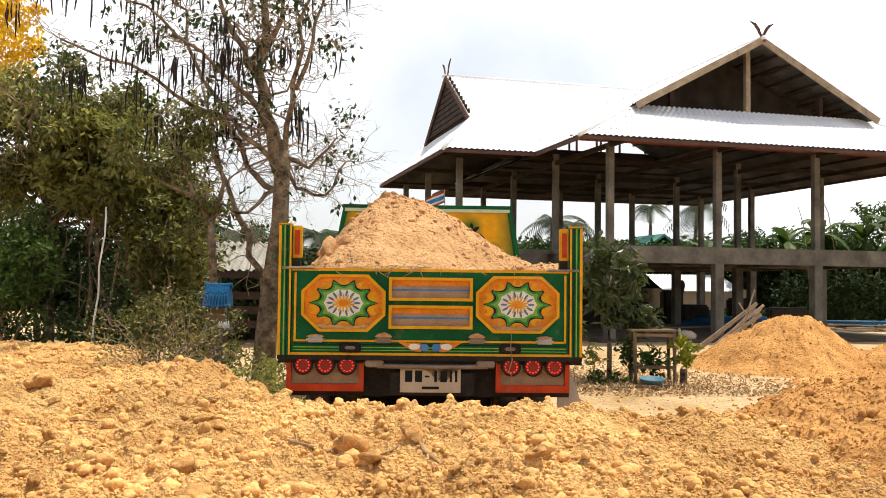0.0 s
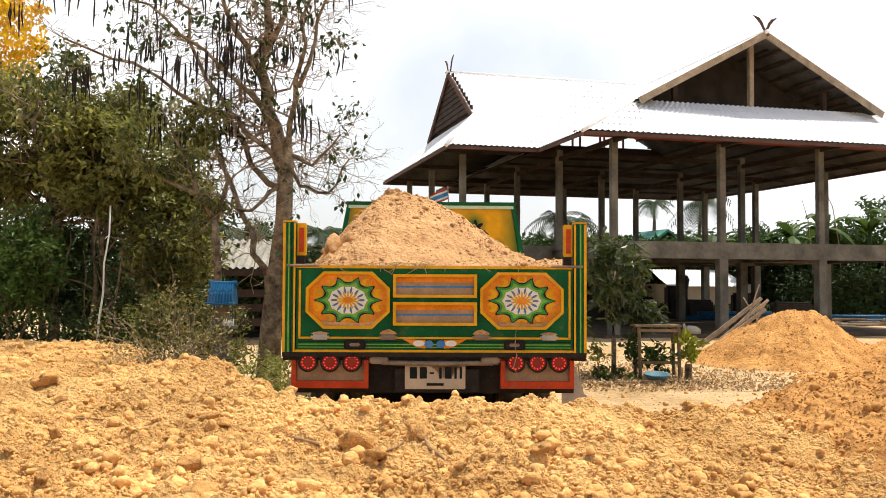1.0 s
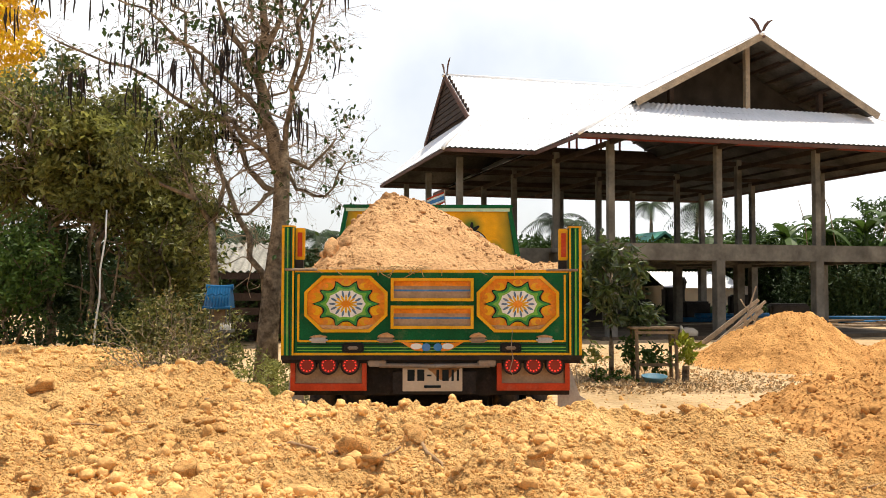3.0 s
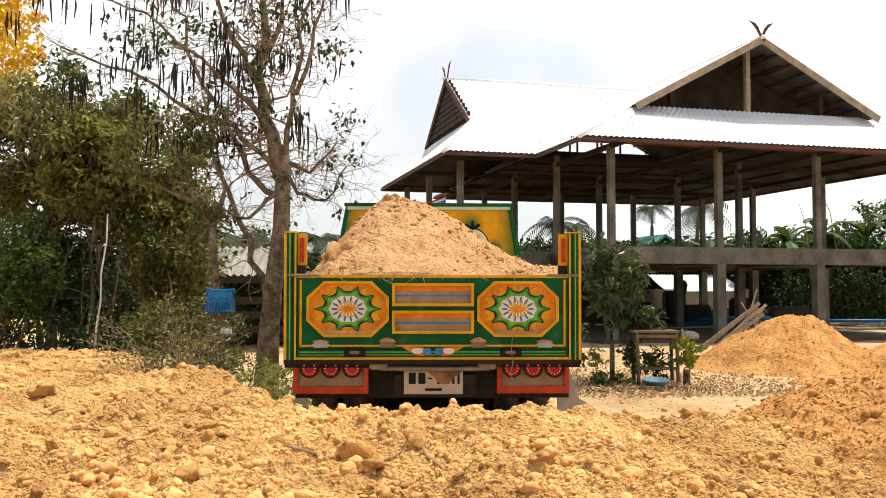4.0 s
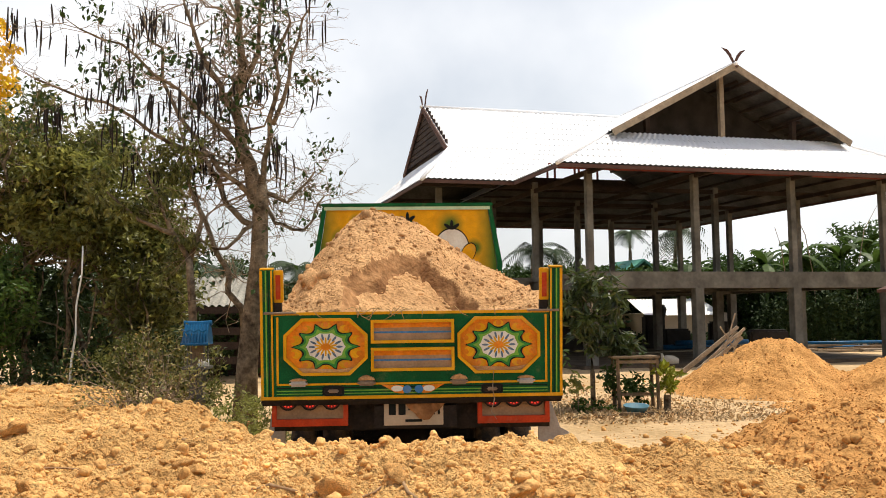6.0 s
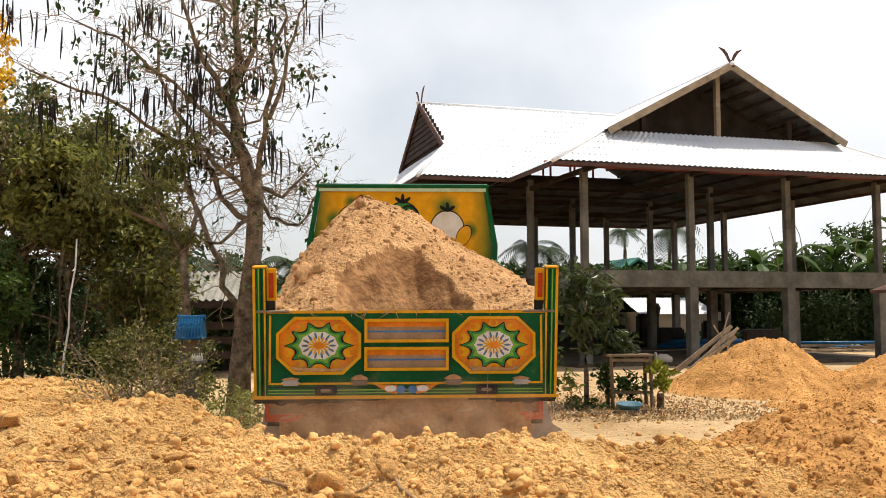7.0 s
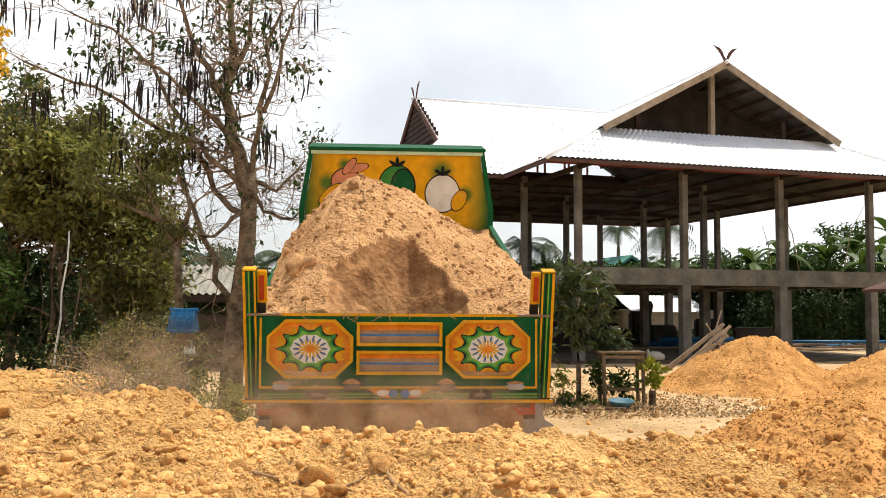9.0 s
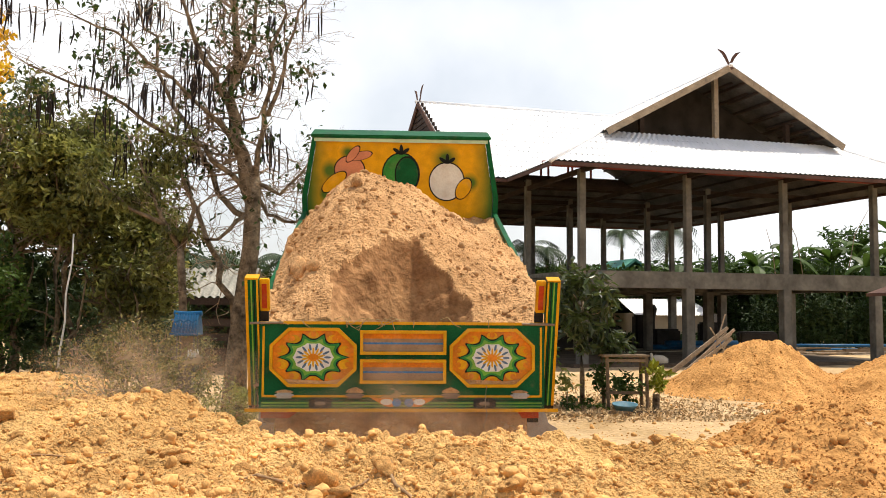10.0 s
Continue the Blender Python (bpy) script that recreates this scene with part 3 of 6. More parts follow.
def build_truck():
    truck = tagged(empty("dump_truck", pose(CX, REAR, 0, 0, 0, 1.5)), "green and yellow painted dump truck tipping its soil-laden bed", "truck")
    # chassis
    for s in (-1, 1):
        bm = bmesh.new()
        box(bm, s * 0.42 - 0.05, s * 0.42 + 0.05, 0.25, 6.3, 0.72, 0.95, bevel=0.01)
        part("chassis_rail", bm, M["iron"], truck)
    bm = bmesh.new()
    box(bm, -1.08, 1.08, 0.16, 0.24, 0.74, 1.0)
    part("cross_member", bm, M["iron"], truck)
    bm = bmesh.new()
    tube(bm, [(-0.40, 0.0, 0.985), (0.0, 0.0, 0.98), (0.44, 0.0, 0.985)], 0.019, 10)
    part("bumper_bar", bm, M["steel"], truck, "dusty steel bumper bar", True)
    for s in (-1, 1):
        bm = bmesh.new()
        box(bm, s * 0.42 - 0.07, s * 0.42 + 0.07, -0.02, 0.2, 0.975, 1.03, bevel=0.01)
        part("bracket", bm, M["steel"], truck)
        # lamp panel
        x0, x1 = (-1.08, -0.5) if s < 0 else (0.5, 1.06)
        panel = empty("lamp_panel")
        panel.parent = truck
        bm = bmesh.new()
        prism(bm, [(x0, 0.79), (x1, 0.79), (x1, 1.08), (x0, 1.08)], 0.02, 0.08, [(x0 + 0.035, 0.845), (x1 - 0.035, 0.845), (x1 - 0.035, 1.06), (x0 + 0.035, 1.06)])
        part("frame", bm, M["red"], panel, "red painted lamp frame")
        bm = bmesh.new()
        box(bm, x0 + 0.035, x1 - 0.035, 0.055, 0.075, 0.845, 1.06)
        part("backing", bm, M["grey"], panel)
        for k in range(3):
            cx = (x0 + x1) / 2 + (k - 1) * 0.165
            cz = 0.985
            bm = bmesh.new()
            prism(bm, [(cx + 0.073 * math.cos(a * math.pi / 12), cz + 0.073 * math.sin(a * math.pi / 12)) for a in range(24)], 0.0, 0.06,
                  [(cx + 0.06 * math.cos(a * math.pi / 12), cz + 0.06 * math.sin(a * math.pi / 12)) for a in range(24)])
            part("lamp_rim", bm, M["iron"], panel)
            bm = bmesh.new()
            disc(bm, cx, cz, 0.0595, 0.012, 0.05, 24)
            part("lens", bm, M["lens"], panel, "red tail light lens")
            bm = bmesh.new()
            for a in range(12):
                disc(bm, cx + 0.045 * math.cos(a * math.pi / 6), cz + 0.045 * math.sin(a * math.pi / 6), 0.0058, 0.007, 0.012, 8)
            part("light_ring", bm, M["led"], panel, "ring of lit red lights")
        # mudflap and wheels
        fx = s * 0.93
        bm = bmesh.new()
        pts = [(1.03, 0.30), (1.27, 0.30), (1.30, 0.56), (1.28, 0.66), (1.21, 0.70), (1.13, 0.93), (1.09, 1.0), (1.03, 1.0)]
        pts = pts if s > 0 else [(max(-1.16, -x), z) for x, z in pts[::-1]]
        prism(bm, pts, 0.42, 0.445)
        part("mudflap", bm, M["flap"], truck, "dusty grey rubber mudflap")
        for wy in (1.25, 5.2):
            for q in ((0, 1) if wy < 2 else (0,)):
                wheel = empty("wheel", pose(s * (0.93 - q * 0.27), wy, 0.42))
                wheel.parent = truck
                bm = bmesh.new()
                prof = [(0.24, -0.1), (0.36, -0.115), (0.41, -0.09), (0.42, -0.05), (0.42, 0.05), (0.41, 0.09), (0.36, 0.115), (0.24, 0.1)]
                rings = [[bm.verts.new((w, r * math.cos(a * math.pi / 14), r * math.sin(a * math.pi / 14))) for a in range(28)] for r, w in prof]
                for a, b in zip(rings, rings[1:] + rings[:1]):
                    for k in range(28):
                        bm.faces.new((a[k], a[(k + 1) % 28], b[(k + 1) % 28], b[k]))
                part("tyre", bm, M["rubber"], wheel, smooth=True)
                bm = bmesh.new()
                tube(bm, [(-0.08, 0, 0), (0.08, 0, 0)], 0.245, 20)
                part("rim", bm, M["steel"], wheel)
    bm = bmesh.new()
    tube(bm, [(-0.85, 1.25, 0.42), (-0.22, 1.25, 0.42), (-0.14, 1.25, 0.42), (0.14, 1.25, 0.42), (0.22, 1.25, 0.42), (0.85, 1.25, 0.42)], [0.09, 0.09, 0.21, 0.21, 0.09, 0.09], 14)
    part("rear_axle", bm, M["iron"], truck, smooth=True)
    # added dark panel standing for the shadow under the truck; hides sunlit ground beyond
    bm = bmesh.new()
    box(bm, -1.05, 1.05, 2.0, 2.06, 0.22, 0.98, bevel=0.01)
    part("underbody_shade_panel", bm, M["iron"], truck)
    # number plate: bars stand in for its digits
    plate = empty("number_plate")
    plate.parent = truck
    bm = bmesh.new()
    box(bm, -0.225, 0.235, 0.045, 0.053, 0.782, 0.970, bevel=0.003)
    part("plate", bm, M["plate"], plate, "pale enamel plate")
    for x, w in ((-0.16, 0.055), (-0.085, 0.055), (-0.02, 0.035), (0.045, 0.02), (0.105, 0.05), (0.16, 0.018), (0.2, 0.018)):
        bm = bmesh.new()
        z0, z1 = (0.862, 0.948) if w != 0.035 else (0.897, 0.910)
        box(bm, x - w / 2, x + w / 2, 0.041, 0.045, z0, z1)
        part("bar", bm, M["ink"], plate)
    bm = bmesh.new()
    box(bm, -0.06, 0.07, 0.041, 0.045, 0.808, 0.828)
    part("bar", bm, M["ink"], plate)
    bm = bmesh.new()
    box(bm, -0.30, 0.34, 0.06, 0.1, 0.76, 0.93)
    part("plate_holder", bm, M["iron"], truck)
    # cab, mostly hidden by the bed
    cab = empty("cab", pose(0, 4.55, 0))
    cab.parent = truck
    bm = bmesh.new()
    box(bm, -1.0, 1.0, 0, 1.75, 0.75, 2.25, bevel=0.12)
    part("shell", bm, M["green"], cab)
    bm = bmesh.new()
    box(bm, -0.8, 0.8, -0.012, 0.0, 1.55, 2.05)
    part("window", bm, M["ink"], cab)
    # bed
    bed = empty("bed", pose(0, PIVOT_Y, PIVOT_Z))
    bed.parent = truck
    o = Matrix.Translation((0, -PIVOT_Y, -PIVOT_Z))

    def bpart(name, bm, mat, label=""):
        bm.transform(o)
        return part(name, bm, mat, bed, label)
    bm = bmesh.new()
    box(bm, -HALF, HALF, 0.02, BED_LEN, 1.0, 1.08)
    bpart("bed_floor", bm, M["iron"])
    bm = bmesh.new()
    box(bm, -HALF, HALF, -0.03, 0.04, 1.03, 1.065)
    bpart("sill", bm, M["iron"])
    for s in (-1, 1):
        bm = bmesh.new()
        x0, x1 = sorted((s * (HALF - 0.05), s * HALF))
        box(bm, x0, x1, 0.06, BED_LEN, 1.06, 1.66)
        bpart("side_wall", bm, M["green"])
        # post: green with yellow and dark stripes
        bm = bmesh.new()
        x0, x1 = sorted((s * (HALF - 0.095), s * HALF))
        box(bm, x0, x1, -0.03, 0.06, 1.06, 2.04, bevel=0.004)
        bpart("post", bm, M["green"])
        for x, w, mat in ((HALF - 0.01, 0.02, "yellow"), (HALF - 0.045, 0.010, "lime"), (HALF - 0.065, 0.006, "ink"), (HALF - 0.088, 0.014, "yellow")):
            bm = bmesh.new()
            box(bm, s * x - w / 2, s * x + w / 2, -0.034, -0.03, 1.065, 2.035)
            bpart("stripe", bm, M[mat])
        bm = bmesh.new()
        box(bm, x0, x1, -0.034, 0.065, 2.04, 2.052)
        bpart("post_cap", bm, M["yellow"])
        # orange bracket board beside the post
        xa, xb = sorted((s * (HALF - 0.17), s * (HALF - 0.098)))
        bm = bmesh.new()
        box(bm, xa, xb, 0.0, 0.04, 1.79, 2.035, bevel=0.006)
        bpart("corner_board", bm, M["yellow"])
        bm = bmesh.new()
        box(bm, xa + 0.018, xb - 0.018, -0.006, 0.0, 1.815, 2.0)
        bpart("corner_panel", bm, M["red"])
        bm = bmesh.new()
        box(bm, xa, xa + 0.06, 0.0, 0.05, 1.71, 1.79)
        bpart("corner_block", bm, M["iron"])
        bm = bmesh.new()
        tube(bm, [(s * (HALF - 0.27), -0.03, 1.715), (s * (HALF - 0.03), -0.045, 1.715)], 0.010, 8)
        bpart("hinge_pin", bm, M["steel"])
    # headboard, tapering to its top
    bm = bmesh.new()
    ins = 0.12
    out = [(-HALF, 1.06), (HALF, 1.06), (HALF + 0.01, 1.84), (HALF - ins, 2.53), (-HALF + ins, 2.53), (-HALF - 0.01, 1.84)]
    inn = [(-HALF + 0.06, 1.10), (HALF - 0.06, 1.10), (HALF - 0.05, 1.84), (HALF - ins - 0.04, 2.49), (-HALF + ins + 0.04, 2.49), (-HALF + 0.05, 1.84)]
    prism(bm, out, BED_LEN - 0.05, BED_LEN + 0.03, inn)
    bpart("headboard_frame", bm, M["green"])
    bm = bmesh.new()
    prism(bm, [(x * 0.995, z) for x, z in inn], BED_LEN - 0.02, BED_LEN + 0.02)
    bpart("headboard_panel", bm, SPRAY)
    bm = bmesh.new()
    box(bm, -HALF + ins - 0.02, HALF - ins + 0.02, BED_LEN - 0.07, BED_LEN + 0.4, 2.53, 2.57, bevel=0.01)
    bpart("headboard_cap", bm, M["green"])
    bm = bmesh.new()
    box(bm, -HALF + ins + 0.02, HALF - ins - 0.02, BED_LEN - 0.056, BED_LEN - 0.05, 2.487, 2.527)
    bpart("stripe", bm, M["mint"])
    return truck, bed


def build_tailgate(truck):
    """The tailgate hangs from its top pins; its space has the hinge at its origin."""
    gate = empty("tailgate")
    gate.parent = truck
    z0, z1, w = -0.645, 0.0, HALF - 0.1

    def g(name, bm, mat, label=""):
        return part(name, bm, mat, gate, label)
    bm = bmesh.new()
    box(bm, -w, w, -0.02, 0.03, z0, z1, bevel=0.004)
    g("panel", bm, M["green"])
    for a, b, c, d, mat in ((-w, w, z1 - 0.015, z1 + 0.006, "yellow"), (-HALF, HALF, z0 - 0.006, z0 + 0.018, "yellow"), (-w + 0.02, w - 0.02, z0 + 0.1, z0 + 0.115, "yellow"),
                            (-w + 0.02, w - 0.02, z0 + 0.055, z0 + 0.063, "lime"), (-w + 0.02, w - 0.02, z0 + 0.078, z0 + 0.084, "ink"), (-w + 0.02, w - 0.02, z0 + 0.034, z0 + 0.04, "lime"),
                            (-w + 0.02, -w + 0.036, z0 + 0.1, z1 - 0.03, "yellow"), (w - 0.036, w - 0.02, z0 + 0.1, z1 - 0.03, "yellow")):
        bm = bmesh.new()
        box(bm, a, b, -0.026, -0.02, c, d)
        g("stripe", bm, M[mat])
    for s in (-1, 1):
        cx, cz = s * 0.655, -0.255
        a, b = 0.315, 0.215

        def octo(k, dx=0.0):
            return [(cx + x * (a - k), cz + z * (b - k)) for x, z in ((-1, -0.42), (-0.58, -1), (0.58, -1), (1, -0.42), (1, 0.42), (0.58, 1), (-0.58, 1), (-1, 0.42))]
        bm = bmesh.new()
        prism(bm, octo(0), -0.046, -0.02, octo(0.022))
        g("octagon_frame", bm, M["yellow"])
        bm = bmesh.new()
        prism(bm, octo(0.022), -0.0235, -0.018)
        g("octagon_field", bm, M["orange"])
        bm = bmesh.new()
        prism(bm, [(cx - 0.20, cz - 0.192), (cx + 0.20, cz - 0.192), (cx + 0.245, cz - 0.15), (cx + 0.1, cz - 0.172), (cx - 0.05, cz - 0.165), (cx - 0.22, cz - 0.158)], -0.036, -0.0235)
        g("soil_on_ledge", bm, M["load"])
        n = 10
        for k in range(n):
            t = 2 * math.pi * (k + 0.5) / n
            bm = bmesh.new()
            disc(bm, cx + 0.235 * math.cos(t), cz + 0.152 * math.sin(t), 0.040, -0.0265, -0.0235, 14)
            g("petal", bm, M["yellow"])
            bm = bmesh.new()
            disc(bm, cx + 0.262 * math.cos(t), cz + 0.168 * math.sin(t), 0.020, -0.0285, -0.0265, 12)
            g("petal_heart", bm, M["orange"])
        for rad, mat, y0, y1, deep in ((0.262, "ink", -0.0295, -0.0285, 0.72), (0.248, "leafgreen", -0.0303, -0.0295, 0.70), (0.200, "lime", -0.0311, -0.0303, 0.78), (0.150, "white", -0.0325, -0.0311, 0.92), (0.04, "orange", -0.0355, -0.0340, 0.9)):
            pts = []
            for k in range(96):
                t = 2 * math.pi * k / 96
                u = abs(math.sin(t * n / 2))
                f = rad * (deep + (1 - deep) * (1 - u) ** 1.5)
                pts.append((cx + f * math.cos(t), cz + f * 0.72 * math.sin(t)))
            bm = bmesh.new()
            prism(bm, pts, y0, y1)
            g("star", bm, M[mat])
        for k in range(14):
            t = 2 * math.pi * k / 14
            bm = bmesh.new()
            disc(bm, cx + 0.103 * math.cos(t), cz + 0.075 * math.sin(t), 0.026, -0.0340, -0.0325, 10, turn=t, squash=0.32)
            g("ray", bm, M["slate"])
            bm = bmesh.new()
            t += math.pi / 14
            disc(bm, cx + 0.058 * math.cos(t), cz + 0.042 * math.sin(t), 0.03, -0.0340, -0.0325, 10, turn=t, squash=0.25)
            g("ray", bm, M["yellow"])
    # two recessed centre panels
    for zc in (-0.145, -0.355):
        a, b = 0.315, 0.088
        bm = bmesh.new()
        prism(bm, [(-a, zc - b), (a, zc - b), (a, zc + b), (-a, zc + b)], -0.056, -0.02, [(-a + 0.022, zc - b + 0.022), (a - 0.022, zc - b + 0.022), (a - 0.022, zc + b - 0.022), (-a + 0.022, zc + b - 0.022)])
        g("panel_frame", bm, M["yellow"])
        for za, zb, mat in ((b - 0.06, b - 0.022, "orange"), (0.0, b - 0.06, "grey"), (-0.014, 0.0, "blue"), (-b + 0.022, -0.014, "grey")):
            bm = bmesh.new()
            box(bm, -a + 0.022, a - 0.022, -0.0245, -0.02, zc + za, zc + zb)
            g("band", bm, M[mat])
    # winged emblem low in the middle
    for s in (-1, 1):
        bm = bmesh.new()
        pts = [(s * 0.07, z0 + 0.03), (s * 0.13, z0 + 0.035), (s * 0.24, z0 + 0.1), (s * 0.07, z0 + 0.092)]
        prism(bm, pts if s < 0 else pts[::-1], -0.031, -0.026)
        g("wing", bm, M["orange"])
        bm = bmesh.new()
        disc(bm, s * 0.12, z0 + 0.068, 0.045, -0.034, -0.031, 14, squash=0.5)
        g("wing_spot", bm, M["white"])
        bm = bmesh.new()
        disc(bm, s * 0.045, z0 + 0.062, 0.034, -0.036, -0.026, 14, squash=0.85)
        g("eye", bm, M["blue"])
        # hinge lugs and latch slots
        for x in (0.35, 0.86):
            bm = bmesh.new()
            box(bm, s * x - 0.068, s * x + 0.068, -0.07, -0.02, z0 + 0.095, z0 + 0.14, bevel=0.016)
            g("lug", bm, M["steel"] if x < 0.5 else M["flap"])
            bm = bmesh.new()
            h = 0.036 if x < 0.5 else 0.018
            prism(bm, [(s * x + u, z0 + 0.138 + h * v) for u, v in ((-0.066, 0), (0.064, 0), (0.052, 0.45), (0.030, 0.7), (0.008, 1.0), (-0.022, 0.85), (-0.045, 0.6), (-0.060, 0.3))], -0.062, -0.02)
            g("soil_on_lug", bm, M["load"])
        x = 0.6
        bm = bmesh.new()
        ring = [(s * x + 0.082 * max(-1, min(1, 1.25 * math.cos(a * math.pi / 10))), z0 + 0.058 + 0.038 * max(-1, min(1, 1.25 * math.sin(a * math.pi / 10)))) for a in range(20)]
        inner = [(s * x + 0.066 * max(-1, min(1, 1.25 * math.cos(a * math.pi / 10))), z0 + 0.058 + 0.024 * max(-1, min(1, 1.25 * math.sin(a * math.pi / 10)))) for a in range(20)]
        prism(bm, ring, -0.036, -0.02, inner)
        g("slot_rim", bm, M["ink"])
        bm = bmesh.new()
        prism(bm, inner, -0.028, -0.02)
        g("slot", bm, M["iron"])
        bm = bmesh.new()
        box(bm, s * x - 0.04, s * x + 0.04, -0.06, -0.028, z0 + 0.045, z0 + 0.07, bevel=0.008)
        g("latch", bm, M["steel"])
        if s > 0:
            bm = bmesh.new()
            tube(bm, [(0.61, -0.062, z0 + 0.19), (0.60, -0.068, z0 + 0.06), (0.615, -0.06, z0 - 0.02), (0.59, -0.06, z0 - 0.11), (0.63, -0.06, z0 - 0.17)], [0.003, 0.005, 0.005, 0.004, 0.002], 5)
            g("hanging_root", bm, M["wood"], "thin pale root caught on the latch")
    # dry roots and straw hanging over the rim
    for k in range(16):
        x = rng.uniform(-0.42, 0.12) if k < 11 else rng.uniform(-0.9, 0.9)
        d, h = rng.normal(0, 0.07), rng.uniform(0.01, 0.07)
        bm = bmesh.new()
        tube(bm, [(x - d, 0.03, 0.02), (x - d * 0.3, -0.03, 0.022 + 0.01 * (k % 3)), (x + d * 0.4, -0.045, 0.002 - h * 0.5), (x + d, -0.04, -h)], [0.002, 0.003, 0.003, 0.0015], 4)
        g("straw", bm, M["straw"], "dry straw strand")
    return gate


rng = np.random.default_rng(7)
truck, bed = build_truck()
gate = build_tailgate(truck)


# ---- load of soil ----
def load_height(x, y):
    """In the truck's space: x across, y forward from the tail."""
    dx = x + 0.36
    ex = np.where(dx < 0, 1.10 * dx, 0.65 * dx)
    d = np.sqrt(ex ** 2 + (np.where(y < 2.0, 0.43, np.where(dx < 0, 0.85, 0.55)) * (y - 2.0)) ** 2 + 0.01)
    z = 2.60 - d
    z = np.maximum(z, 1.64 + 0.04 * np.minimum(y, 1) - np.where(x < 0, 0.20, 0.08) * step((y - 1.2) / 2))
    z = z + 0.08 * np.exp(-((x - 1.05) / 0.25) ** 2) * step((y - 0.2) / 0.6) * (1 - step((y - 1.6) / 1.0))
    z = z + rough(x, y, [(0.5, 0.08), (0.22, 0.06)], 12) + 1.2 * np.abs(rough(x, y, [(0.14, 0.05), (0.06, 0.04)], 14)) + rough(x, y, [(0.035, 0.014)], 16)
    rear = step(y / 0.35)
    return np.minimum(z, 1.73 + (z - 1.73) * (0.3 + 0.7 * rear))


def cut_height(x, y):
    side = 0.95 * np.abs(x - 0.08 + rough(x, y, [(0.35, 0.10), (0.12, 0.08)], 23))
    return np.maximum(0.64 + 1.3 * y, 1.1 + 0.35 * y) + side + rough(x, y, [(0.3, 0.04), (0.12, 0.05), (0.05, 0.04)], 21) + rough(x, y * 0.2, [(0.13, 0.06), (0.06, 0.04)], 27)


def after_height(x, y):
    return np.minimum(load_height(x, y), cut_height(x, y))


lx, ly = np.arange(-HALF + 0.055, HALF - 0.05, 0.014), np.concatenate([np.arange(0.045, 1.5, 0.014), np.arange(1.5, BED_LEN - 0.06, 0.026)])
load = sheet_of("soil_load", lx, ly, after_height, [M["load"], M["damp"]], which=lambda x, y: load_height(x, y) > cut_height(x, y) + 0.01 + rough(x, y, [(0.1, 0.02), (0.04, 0.03)], 61))
tagged(load, "heaped load of pale crumbly soil in the truck bed", "soil")
slump = sheet_of("soil_slump", lx, ly, lambda x, y: load_height(x, y) + 0.004, M["load"], keep=lambda X, Y: load_height(X, Y) > cut_height(X, Y) - 0.12)
skirt(load, 0.25)
skirt(slump, 0.30)
tagged(slump, "rear part of the soil heap that slides out under the tailgate", "soil")


def curtain_height(x, z):
    return rough(x, z, [(0.4, 0.12), (0.15, 0.06), (0.06, 0.03)], 31)


def build_spill():
    xs, zs = np.arange(-0.98, 0.99, 0.03), np.arange(0.0, 0.75, 0.03)
    X, Z = np.meshgrid(xs, zs)
    Y = curtain_height(X, Z) * 0.7 - 0.16 * (1 - Z / 0.75) + 0.25 * np.abs(X) ** 3
    verts = np.stack([X.ravel(), Y.ravel(), Z.ravel()], 1)
    n = len(xs)
    i = (np.arange(len(zs) - 1)[:, None] * n + np.arange(n - 1)[None, :]).ravel()
    ob = from_arrays("spilling_soil", verts.tolist(), np.stack([i, i + 1, i + n + 1, i + n], 1).tolist(), M["spill"], smooth=True)
    return tagged(ob, "damp brown soil pouring out under the tailgate", "soil")


spill = build_spill()


# ---- plants ----


def leaf_arrays(centres, size, aspect=0.45, droop=0.3, spread_=0.35):
    """Folded leaves with four corners each; droop: how far tips hang."""
    n = len(centres)
    az = rng.uniform(0, 2 * np.pi, n)
    el = rng.normal(-droop, 0.6, n)
    d = np.stack([np.cos(az) * np.cos(el), np.sin(az) * np.cos(el), np.sin(el)], 1)
    up = rng.normal(0, 1, (n, 3)) + np.array([0, 0, 1.2])
    s = np.cross(d, up)
    s /= np.linalg.norm(s, axis=1, keepdims=True) + 1e-9
    nrm = np.cross(s, d)
    L = size * rng.uniform(1 - spread_, 1 + spread_, (n, 1))
    a = centres
    t = centres + d * L
    m = centres + d * L * 0.45 + nrm * L * 0.10
    l, r = m + s * L * aspect / 2, m - s * L * aspect / 2
    V = np.stack([a, l, t, r], 1).reshape(-1, 3)
    i = np.arange(n) * 4
    F = np.concatenate([np.stack([i, i + 1, i + 2], 1), np.stack([i, i + 2, i + 3], 1)])
    return V, F


def leaves(name, centres, size, mat, parent=None, **k):
    V, F = leaf_arrays(np.asarray(centres, float), size, **k)
    return from_arrays(name, V.tolist(), F.tolist(), mat, parent)


def clump_points(cx, cy, cz, rx, ry, rz, clumps, per, cr):
    """Points on many small clumps that fill an egg-shaped crown unevenly."""
    out = []
    for _ in range(clumps):
        v = rng.normal(0, 1, 3)
        v /= np.linalg.norm(v)
        v *= rng.uniform(0.35, 1.0) ** 0.6
        c = np.array([cx + v[0] * rx, cy + v[1] * ry, cz + v[2] * rz])
        q = rng.normal(0, 1, (per, 3))
        q *= (rng.uniform(0.3, 1, (per, 1)) ** 0.5) / np.linalg.norm(q, axis=1, keepdims=True)
        out.append(c + q * cr * rng.uniform(0.6, 1.3) * np.array([1, 1, 0.7]))
    return np.concatenate(out)


